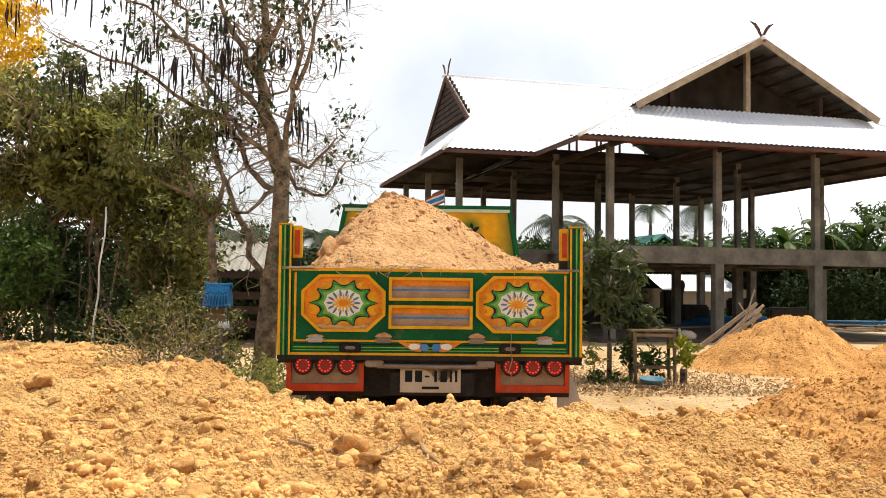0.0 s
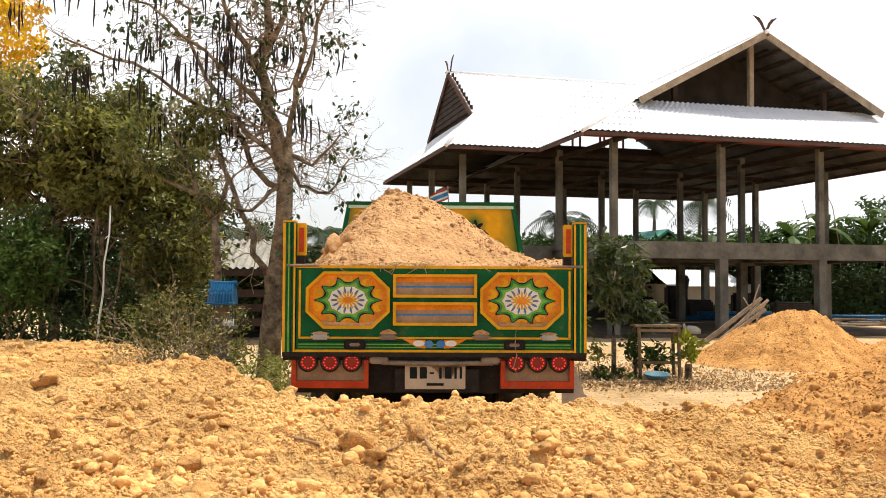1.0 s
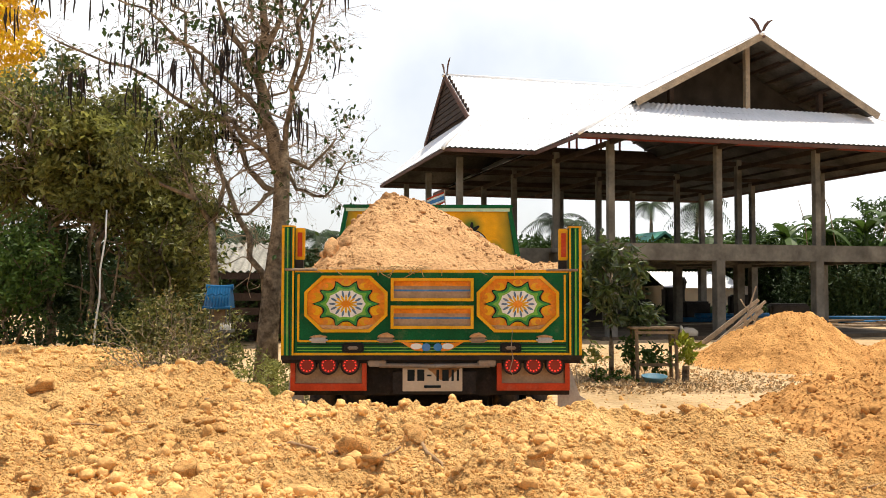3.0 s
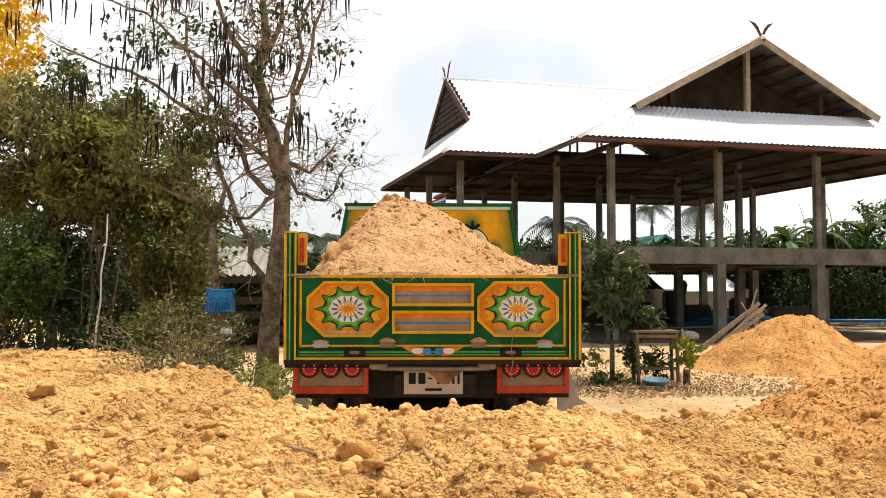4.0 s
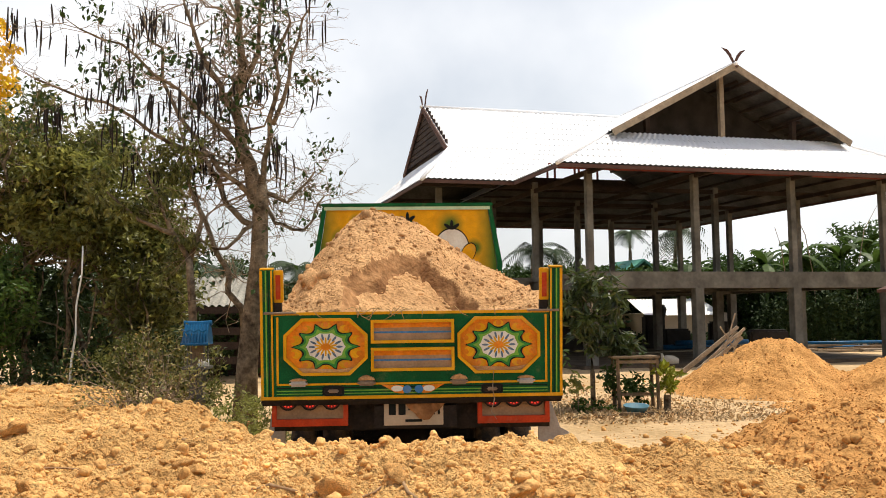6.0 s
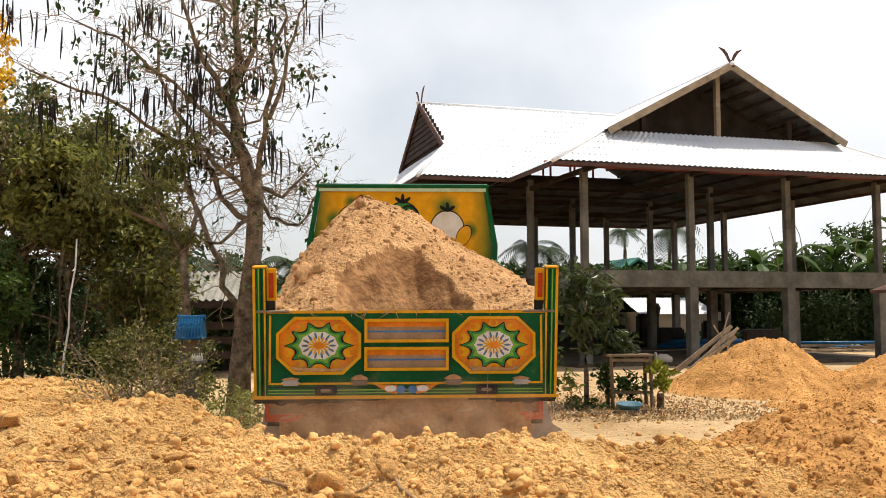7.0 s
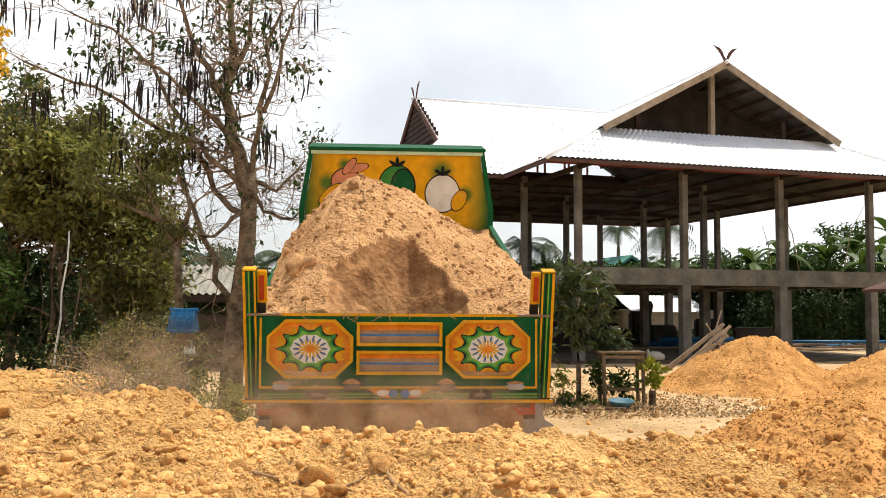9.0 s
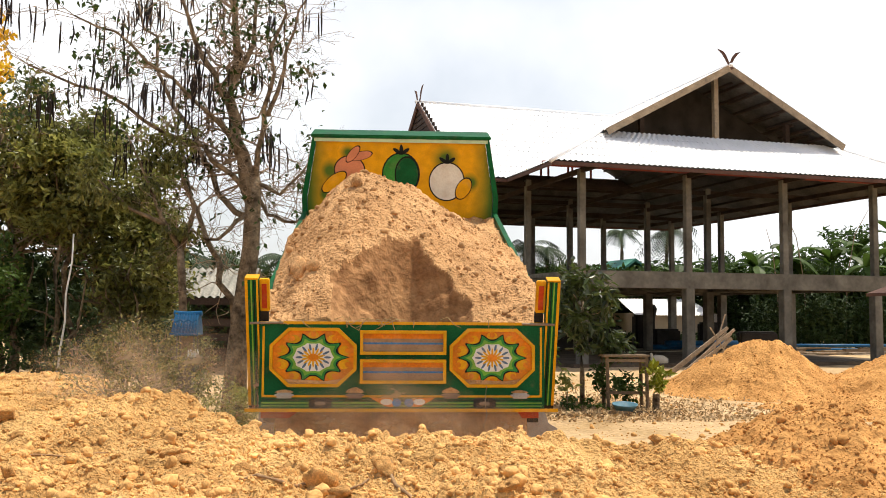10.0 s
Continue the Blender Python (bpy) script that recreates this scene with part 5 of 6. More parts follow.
for k in range(5):
    bm = bmesh.new()
    x = 2.35 + k * 0.42
    box(bm, -0.19, 0.17, -0.05, 0.05, -0.02, rng.uniform(0.04, 0.09), pose(x, 13.8 + 0.06 * k, 0.0, rng.uniform(-8, 8), 0, rng.uniform(-16, 16)), bevel=0.02)
    tagged(part("edging_block", bm, M["oldwood"]), "worn brown block edging the planted bed", "block", "bed edging")
n = 5200
pts = np.stack([rng.normal(3.2, 1.5, n), 13.2 + np.abs(rng.normal(0, 2.0, n)), np.full(n, 0.02)], 1)
pts[:, 2] += ground_height(pts[:, 0], pts[:, 1]) + 0.015
tagged(leaves("leaf_litter", pts, 0.065, M["litter"], aspect=0.5, droop=0.0), "scattered dry brown leaf litter", "litter", kind="stuff")

# dry shrub on the fill's edge
shrub = tagged(empty("dry_shrub", pose(-2.75, 8.9, 0.55)), "sparse half-dry shrub with fine twigs and tiny leaves", "shrub")
tips = []
bm = bmesh.new()
for k in range(26):
    a = rng.uniform(0, 6.28)
    twigs(bm, (rng.normal(0, 0.05), rng.normal(0, 0.05), -0.1), (math.cos(a) * 0.65, math.sin(a) * 0.5, rng.uniform(0.6, 1.4)), rng.uniform(0.4, 0.7), 0.008, 2, tips)
part("twig", bm, M["twig"], shrub)
tips = np.array(tips)
leaves("foliage", np.concatenate([tips + rng.normal(0, 0.06, tips.shape) for _ in range(5)]), 0.04, M["dry"], shrub, aspect=0.5)
leaves("green_foliage", np.concatenate([tips[tips[:, 2] > 0.35] + rng.normal(0, 0.05, tips[tips[:, 2] > 0.35].shape) for _ in range(4)]), 0.042, M["dull"], shrub, aspect=0.5)
for x, y, z, n in ((-2.05, 9.6, 0.45, 16), (-1.75, 11.2, 0.3, 12), (-2.3, 11.5, 0.4, 14), (-1.55, 9.0, 0.25, 8), (-2.25, 10.2, 0.5, 16), (-2.75, 10.0, 0.4, 14), (-1.95, 10.6, 0.35, 12), (-3.1, 10.6, 0.4, 14), (-2.1, 12.2, 0.35, 12)):
    pl = tagged(empty("weed", pose(x, y, 0.0)), "tangle of low green and dry weeds", "weeds", "weeds behind the fill")
    leaves("foliage", clump_points(0, 0, z, 0.32, 0.3, z * 0.8, n, 40, 0.14), 0.06, M["dull"], pl, aspect=0.35)

# spirit house on its pillar
sp = tagged(empty("spirit_house", pose(-2.66, 10.6, 0.1) @ Matrix.Diagonal((0.74, 0.74, 0.93, 1))), "small shrine with a blue tiled roof on a concrete pillar", "shrine")
bm = bmesh.new()
box(bm, -0.11, 0.11, -0.11, 0.11, -0.1, 1.0, bevel=0.01)
part("pillar", bm, M["concrete"], sp)
for z, w in ((1.0, 0.2), (0.93, 0.15), (0.62, 0.14)):
    bm = bmesh.new()
    box(bm, -w, w, -w, w, z, z + 0.04, bevel=0.006)
    part("slab", bm, M["concrete"], sp)
for sx in (-0.13, 0.13):
    for sy in (-0.12, 0.12):
        bm = bmesh.new()
        tube(bm, [(sx, sy, 1.04), (sx, sy, 1.36)], 0.014, 8)
        part("post", bm, M["concrete"], sp)
bm = bmesh.new()
box(bm, -0.09, 0.09, -0.02, 0.1, 1.04, 1.34)
part("cell", bm, M["oldwood"], sp)
bm = bmesh.new()
m = Matrix(((0, 1, 0, 0), (1, 0, 0, 0), (0, 0, 1, 0), (0, 0, 0, 1)))
prism(bm, [(-0.21, 1.31), (0.21, 1.31), (0.16, 1.44), (0.06, 1.56), (-0.06, 1.56), (-0.16, 1.44)], -0.19, 0.19)
bm.transform(m)
part("roof", bm, M["aqua"], sp, "faded blue roof")
for k in range(9):
    bm = bmesh.new()
    x = -0.18 + k * 0.045
    tube(bm, [(x * 1.12, -0.225, 1.30), (x, -0.165, 1.44), (x * 0.95, -0.06, 1.565)], 0.013, 6)
    part("tile_rib", bm, M["aqua"], sp)
for z, y0, r in ((1.565, 0.0, 0.035), (1.31, -0.225, 0.016)):
    bm = bmesh.new()
    tube(bm, [(-0.22, y0, z + 0.012), (0.0, y0, z), (0.22, y0, z + 0.012)], r, 8)
    part("roof_edge", bm, M["aqua"], sp)
for k in range(3):
    bm = bmesh.new()
    tube(bm, [(-0.2 + k * 0.13, -0.2, 1.50), (-0.135 + k * 0.13, -0.215, 1.47), (-0.07 + k * 0.13, -0.2, 1.50)], 0.012, 6)
    part("swag", bm, M["aqua"], sp)
for k in range(5):
    bm = bmesh.new()
    x = 0.06 + k * 0.035
    tube(bm, [(x, -0.15, 1.04), (x, -0.15, 1.08), (x, -0.15, 1.13)], [0.016, 0.02, 0.006], 8)
    part("offering", bm, M["white"], sp)

# shed behind the tree
shed = tagged(empty("shed", pose(-5.1, 22.5, 0)), "low timber shed with a grey corrugated roof", "shed")
slope_sheet("roof", [(-0.9, -0.9, 1.9), (1.1, -0.9, 1.9), (1.1, 0.5, 2.65), (-0.9, 0.5, 2.65)], shed, 0.9, M["oldroof"], wave=0.035, pitch=0.18)
slope_sheet("roof", [(-0.9, 1.9, 1.9), (1.1, 1.9, 1.9), (1.1, 0.5, 2.65), (-0.9, 0.5, 2.65)], shed, 0.9, M["oldroof"], wave=0.035, pitch=0.18)
for x in (-0.75, 0.95):
    for y in (-0.7, 1.7):
        bm = bmesh.new()
        box(bm, x - 0.06, x + 0.06, y - 0.06, y + 0.06, -0.1, 1.95)
        part("post", bm, M["under"], shed)
bm = bmesh.new()
box(bm, -0.75, 0.95, 1.6, 1.66, 0, 1.9)
part("back_wall", bm, M["under"], shed)
for z in (0.5, 0.85, 1.2):
    bm = bmesh.new()
    box(bm, -0.2, 1.6, -0.75, -0.7, z, z + 0.18)
    part("rail", bm, M["under"], shed)
bm = bmesh.new()
box(bm, -0.95, 1.15, -0.95, -0.9, 1.72, 1.88)
part("eave_board", bm, M["under"], shed)

# low house and clutter behind the open house
low = tagged(empty("low_house", pose(12.4, 42.6, 0, 0, 0, 8)), "low cream house with a white sheet roof", "house")
bm = bmesh.new()
box(bm, -2.1, 2.2, 0, 3, -0.1, 1.55)
part("wall", bm, M["wall"], low)
slope_sheet("roof", [(-2.2, -0.6, 1.45), (1.75, -0.6, 1.45), (1.35, 1.2, 2.25), (-2.4, 1.2, 2.25)], low, 1.1, M["sheet"])
for x in (-1.5, 0.4):
    bm = bmesh.new()
    box(bm, x, x + 0.5, -0.03, 0.0, 0.7, 1.3)
    part("window", bm, M["dark"], low)
for x0, x1, y, z, r in ((9.6, 12.6, 34.2, 0.42, 0.10), (9.2, 12.2, 34.8, 0.24, 0.10), (13.2, 21.5, 35.2, 0.32, 0.065), (13.0, 21.0, 35.8, 0.12, 0.065)):
    bm = bmesh.new()
    tube(bm, [(x0, y, z), (x1, y + 0.6, z)], r, 12)
    tagged(part("water_pipe", bm, M["aqua"], smooth=True), "long blue plastic pipe lying stacked under the house", "pipe", "blue pipes")
for k in range(14):
    bm = bmesh.new()
    x = 8.5 + (k % 7) * 1.7
    box(bm, -1.2, 1.2, -0.1, 0.1, 0, 0.06, pose(x, 32.5 + rng.uniform(-0.4, 1.0), 0.05 + 0.07 * (k // 7), 0, 0, rng.uniform(5, 28)))
    tagged(part("plank", bm, M["wood"]), "weathered grey plank stacked under the house", "plank", "stacked planks")
for k in range(24):
    bm = bmesh.new()
    x = 11.5 + (k % 8) * 1.25
    box(bm, -1.3, 1.3, -0.11, 0.11, 0, 0.06, pose(x, 34.0 + (k // 8) * 1.1 + rng.uniform(-0.3, 0.3), 0.05 + 0.065 * (k % 3), 0, 0, rng.uniform(-6, 26)))
    tagged(part("plank", bm, M["oldwood"]), "old brown plank in a loose stack under the house", "plank", "stacked planks")
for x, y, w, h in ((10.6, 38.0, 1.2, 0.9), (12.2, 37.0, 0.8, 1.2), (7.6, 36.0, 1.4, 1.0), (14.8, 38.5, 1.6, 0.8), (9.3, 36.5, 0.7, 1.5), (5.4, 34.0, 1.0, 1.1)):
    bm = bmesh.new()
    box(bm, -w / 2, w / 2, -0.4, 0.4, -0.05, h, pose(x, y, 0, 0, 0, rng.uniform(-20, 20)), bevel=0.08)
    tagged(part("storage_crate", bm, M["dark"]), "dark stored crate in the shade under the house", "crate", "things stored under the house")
bm = bmesh.new()
tube(bm, [(0, 0, 0), (0, 0, 1.3), (0, 0, 1.75), (0, 0, 1.95)], [0.22, 0.2, 0.3, 0.2], 10)
bm.transform(pose(10.7, 40.5, 0))
tagged(part("dark_post", bm, M["dark"]), "thick dark post with a bulging top", "post")

# boards leaning by the column
for k, (x, y, L, w, el, az) in enumerate(((5.95, 21.3, 2.2, 0.20, 36, 6), (6.1, 21.45, 2.1, 0.16, 38, 4), (6.3, 21.2, 1.8, 0.18, 34, 9), (6.95, 21.3, 1.75, 0.07, 72, 0), (6.75, 21.4, 1.5, 0.10, 50, 0), (6.6, 21.6, 1.6, 0.08, 30, 8), (7.75, 21.2, 1.55, 0.06, 122, 4), (6.45, 21.55, 1.7, 0.12, 43, 3), (6.2, 21.1, 2.0, 0.15, 39, 2), (7.1, 21.5, 1.2, 0.07, 60, 5))):
    bm = bmesh.new()
    box(bm, 0, L * 0.9, -0.018, 0.018, -w / 5, w / 5, pose(x, y, 0.08, 0, 0, az) @ Matrix.Rotation(-radians(el), 4, "Y"))
    tagged(part("board", bm, M["wood"]), "weathered grey board leaning in a heap", "board", "leaning boards")
bm = bmesh.new()
tube(bm, [(0, 0, 0.14), (0.15, 0, 0.17), (0.35, 0, 0.15), (0.5, 0, 0.14)], [0.06, 0.15, 0.15, 0.07], 10)
tube(bm, [(0.06, 0, 0.2), (0.02, 0, 0.36)], [0.06, 0.03], 8)
bm.transform(pose(6.75, 25.6, 0.08))
tagged(part("clay_jar", bm, M["wall"], smooth=True), "pale clay jar lying on its side", "jar")


# ---- soil piles and clods ----
def ball(level):
    bm = bmesh.new()
    bmesh.ops.create_icosphere(bm, subdivisions=level, radius=1)
    v, f = np.array([v.co[:] for v in bm.verts]), np.array([[v.index for v in f.verts] for f in bm.faces])
    bm.free()
    return v, f


GRAIN, LUMP = ball(1), ball(2)


def crumbs(name, cx, cy, cz, cr, mat):
    """Loose soil: fine angular grains, and lumps with an uneven rounded outline."""
    verts, faces, soft, at_ = [], [], [], 0
    big = cr > 0.009
    for sel, (unit, tri) in ((~big, GRAIN), (big, LUMP)):
        n, m = int(sel.sum()), len(unit)
        if not n:
            continue
        swell = np.ones((n, m))
        for amp, freq in ((0.20, 1.6), (0.15, 3.1), (0.12, 5.5)):
            swell += amp * np.sin(freq * (rng.normal(0, 1, (n, 3)) @ unit.T) + rng.uniform(0, 6.28, (n, 1)))
        swell += rng.normal(0, 0.09 if m > 20 else 0.18, (n, m))
        V = unit[None] * np.clip(swell, 0.4, 1.6)[:, :, None] * cr[sel][:, None, None] * rng.uniform(0.8, 1.25, (n, 1, 3)) * np.array([1, 1, 0.85])
        V = V + np.stack([cx[sel], cy[sel], cz[sel] + cr[sel] * (0.30 if m < 20 else 0.20)], 1)[:, None]
        verts += V.reshape(-1, 3).tolist()
        faces += (at_ + tri[None] + (np.arange(n) * m)[:, None, None]).reshape(-1, 3).tolist()
        soft += [m > 20] * (n * len(tri))
        at_ += n * m
    ob = from_arrays(name, verts, faces, mat)
    ob.data.polygons.foreach_set("use_smooth", soft)
    return ob


def soil_pile(x, y, r, h, seed, label, z=0.0, cell=0.034):
    xs = np.arange(-r * 1.35, r * 1.35, cell)

    def hf(X, Y):
        d = np.hypot(X * (1 + 0.1 * np.sin(seed)), Y) / r
        base = h * np.maximum(np.exp(-(d * 1.25) ** 2.2) - 0.12, -0.08) / 0.88
        return base + rough(X + x, Y + y, ([(0.6, 0.16), (0.28, 0.10)] if z == 0 else [(0.6, 0.16), (0.28, 0.12)]), seed) * step((1.3 - d) / 0.5) + 1.4 * np.abs(rough(X + x, Y + y, [(0.17, 0.08), (0.09, 0.06), (0.05, 0.04)], seed + 5)) * step((1.3 - d) / 0.5)
    ob = sheet_of("soil_pile", xs, xs, hf, M["soil2"])
    ob.matrix_basis = pose(x, y, z)
    n = 5000 if z == 0 else 14000
    a, q = rng.uniform(0, 2 * np.pi, n), r * 1.2 * np.sqrt(rng.random(n))
    px, py = q * np.cos(a), q * np.sin(a)
    cover = crumbs("loose_soil", px, py, hf(px, py), np.clip(rng.pareto(3.0, n) * 0.0042 + (0.006 if z == 0 else 0.0036), 0, 0.028), M["soil2_crumb"])
    cover.parent = ob
    cover["kind"] = "stuff"
    return tagged(ob, label, "soil pile", "piles of fill soil")


soil_pile(6.85, 17.8, 1.8, 1.02, 41, "rounded pile of orange-brown soil in the yard")
soil_pile(2.52, 5.5, 1.30, 0.38, 51, "low mound of darker orange soil heaped on the fill", 0.53, 0.024)
soil_pile(9.4, 16.8, 2.0, 0.75, 43, "low spread pile of orange-brown soil in the yard")
soil_pile(7.3, 15.0, 1.5, 0.10, 47, "flat spread pile of orange-brown soil in the yard")


def clod_mesh(k, mat="clod"):
    bm = bmesh.new()
    bmesh.ops.create_icosphere(bm, subdivisions=3, radius=1)
    for v in bm.verts:
        d = noise.noise(v.co * 1.1 + Vector((k * 7.3, 0, 0))) * 0.55 + noise.noise(v.co * 2.7 + Vector((0, k * 5.1, 0))) * 0.25 + noise.noise(v.co * 6 + Vector((0, k * 3.1, 0))) * 0.10
        v.co *= 1 + d
        v.co.z *= 0.75
    me = bpy.data.meshes.new("soil_clod")
    bm.to_mesh(me)
    bm.free()
    me.materials.append(M[mat])
    for p in me.polygons:
        p.use_smooth = True
    return me


CLODS = [clod_mesh(k) for k in range(9)]
LOAD_CLODS = [clod_mesh(k, "load_clod") for k in range(4)]


def clod(x, y, r, sink=0.25, z=None):
    ob = new("soil_clod", CLODS[rng.integers(len(CLODS))])
    zz = float(soil_height(np.array([x]), np.array([y]))[0]) if z is None else z
    ob.matrix_basis = pose(x, y, zz + r * (0.45 - sink), *rng.uniform(-25, 25, 2), rng.uniform(0, 360)) @ Matrix.Diagonal((r * rng.uniform(0.8, 1.3), r * rng.uniform(0.8, 1.2), r * rng.uniform(0.7, 1.0), 1))
    return tagged(ob, "dry crumbly lump of orange-brown soil", "clod", "clods on the fill")


def edge_at(x):
    return float(np.interp(x, EDGE_X, EDGE_Y))


for k in range(220):
    y = rng.uniform(3.0, 7.4)
    x = rng.uniform(-0.52, 0.52) * y
    if y > edge_at(x) - 0.15:
        continue
    clod(x, y, float(np.clip(rng.pareto(2.6) * 0.012 + 0.018, 0.018, 0.05)))
for x, y, r in ((-0.40, 4.1, 0.085), (-0.62, 4.5, 0.075), (-0.85, 4.55, 0.07), (-1.05, 4.3, 0.06), (-1.75, 4.8, 0.065), (-2.75, 6.0, 0.075), (-2.6, 5.8, 0.07), (-2.0, 7.1, 0.07), (-1.62, 6.7, 0.07), (-1.5, 6.6, 0.05),
                (-1.3, 6.5, 0.08), (2.2, 5.4, 0.05), (2.35, 5.5, 0.045), (2.0, 5.6, 0.04), (2.45, 5.3, 0.055), (-1.0, 3.5, 0.05), (-0.9, 3.4, 0.04)):
    clod(x, y, r)
n = 90000
cy = 2.9 + 9.5 * rng.random(n) ** 1.5
cx = rng.uniform(-0.56, 0.56, n) * cy
ok = cy < np.interp(cx, EDGE_X, EDGE_Y) + 0.3
cx, cy = cx[ok], cy[ok]
patch = lattice(cx / 0.5, cy / 0.5, 77)
cx, cy = cx[patch > 0.22], cy[patch > 0.22]
cz = soil_height(cx, cy)
cr = np.clip(rng.pareto(2.6, len(cx)) * 0.0042 + 0.0030, 0.0030, 0.034) * (0.7 + 0.06 * cy)
tagged(crumbs("soil_crumbs", cx, cy, cz, cr, M["crumb"]), "countless small crumbs of dry soil over the fill", "soil crumbs", kind="stuff")
# crumbs on the load, moving with it
n = 6000
cx, cy = rng.uniform(-HALF + 0.1, HALF - 0.1, n), rng.uniform(0.1, 3.2, n)
sel = load_height(cx, cy) < cut_height(cx, cy) - 0.02
cx, cy = cx[sel], cy[sel]
sx, sy = rng.uniform(-0.7, 0.7, 1500), rng.uniform(0.06, 1.1, 1500)
sel = load_height(sx, sy) > cut_height(sx, sy)
sx, sy = sx[sel], sy[sel]
ob = crumbs("loose_soil", sx, sy, load_height(sx, sy), np.clip(rng.pareto(2.8, len(sx)) * 0.0036 + 0.0032, 0, 0.020), M["load_clod"])
ob.parent = slump
ob["kind"] = "stuff"
ob = crumbs("loose_soil", cx, cy, load_height(cx, cy), np.clip(rng.pareto(2.5, len(cx)) * 0.0038 + 0.0032, 0, 0.030), M["load_clod"])
ob.parent = load
ob["kind"] = "stuff"
for x, y, r in ((-0.83, 0.75, 0.09), (-0.72, 0.65, 0.05), (-0.9, 0.9, 0.06), (-0.42, 1.75, 0.055), (0.3, 0.4, 0.05)):
    o = new("load_clod", LOAD_CLODS[rng.integers(len(LOAD_CLODS))])
    o.parent = load
    o.matrix_basis = pose(x, y, float(after_height(np.array([x]), np.array([y]))[0]) + r * 0.4, *rng.uniform(0, 360, 3)) @ Matrix.Diagonal((r, r, r * 0.8, 1))

# roots and sticks on the fill
for pts, r in (([(-2.6, 4.75), (-2.2, 5.1), (-1.9, 5.15), (-1.6, 5.3)], 0.012), ([(-0.85, 4.1), (-0.6, 4.05), (-0.35, 4.1), (-0.2, 4.2)], 0.016), ([(-0.14, 4.35), (-0.08, 4.1), (0.0, 3.85)], 0.020), ([(2.0, 4.3), (2.2, 4.35), (2.4, 4.3)], 0.009),
               ([(1.6, 4.6), (1.8, 4.4), (2.0, 4.1)], 0.006), ([(-1.5, 5.6), (-1.2, 5.75)], 0.02)):
    bm = bmesh.new()
    P = []
    for (xa, ya), (xb, yb) in zip(pts, pts[1:]):
        for f in (0, 0.34, 0.67):
            P.append((xa + (xb - xa) * f + rng.normal(0, 0.012), ya + (yb - ya) * f + rng.normal(0, 0.012)))
    P.append(pts[-1])
    tube(bm, [(x, y, float(soil_height(np.array([x]), np.array([y]))[0]) + 0.008) for x, y in P], taper(r * 0.65, r * 0.3, len(P) - 1), 6)
    tagged(part("root", bm, M["root"], smooth=True), "crooked dry brown root lying on the soil", "root", "roots on the fill")


# ---- picture on the headboard, in plain shapes ----
def headboard_art():
    o = Matrix.Translation((0, -PIVOT_Y, -PIVOT_Z))
    y = BED_LEN - 0.02

    def blob(name, x, z, r, mat, squash=1.0, turn=0.0, lift=0):
        z += 0.05
        for rr, mm, dy in ((r + 0.014, "ink", 0.003 + lift), (r, mat, 0.006 + lift)):
            bm = bmesh.new()
            disc(bm, x, z, rr, y - dy, y, 26, squash=squash, turn=turn)
            bm.transform(o)
            part(name, bm, M[mm], bed)
    blob("red_shape", -0.60, 2.10, 0.17, "pink", 0.95)
    blob("red_shape", -0.47, 2.27, 0.13, "pink", 0.36, 0.25, 0.004)
    blob("red_shape", -0.56, 2.29, 0.11, "pink", 0.40, 0.9, 0.008)
    blob("yellow_shape", -0.78, 1.96, 0.17, "yellow", 0.42, 0.7, 0.012)
    blob("green_shape", 0.0, 2.06, 0.21, "leafgreen", 1.15)
    blob("green_shape", 0.07, 2.06, 0.13, "green", 1.5, 0.0, 0.004)
    blob("white_shape", 0.54, 1.98, 0.20, "white", 1.1)
    blob("yellow_shape", 0.74, 1.90, 0.13, "yellow", 0.6, 1.1, 0.008)
    # dark tufts of three strokes each above the green and the white shape
    for x, z in ((0.0, 2.35), (0.54, 2.25)):
        for a in (-0.95, 0.0, 0.95):
            bm = bmesh.new()
            disc(bm, x + 0.055 * math.sin(a), z + 0.05 * math.cos(a), 0.06, y - 0.010, y, 16, squash=0.35, turn=math.pi / 2 - a)
            bm.transform(o)
            part("tuft_stroke", bm, M["ink"], bed)


headboard_art()
# small flag behind the cab
flag = empty("flag", pose(0.14, 5.6, 2.31))
flag.parent = truck
bm = bmesh.new()
tube(bm, [(0.14, 0, -0.1), (0.10, 0, 0.62)], 0.008, 6)
part("staff", bm, M["wood"], flag)
for k, (mat, w) in enumerate((("red", 1), ("white", 1), ("ink", 2), ("white", 1), ("red", 1))):
    off = [0, 1, 2, 4, 5][k]
    V, F = [], []
    for j in range(9):
        s = j / 8
        for e in (0, 1):
            V.append((0.11 - 0.26 * s, 0.03 * math.sin(s * 7), 0.60 - 0.11 * s - (off + (w if e else 0)) * 0.027))
        if j:
            b = 2 * j
            F.append((b - 2, b - 1, b + 1, b))
    from_arrays("stripe", V, F, M["blue" if mat == "ink" else mat], flag)


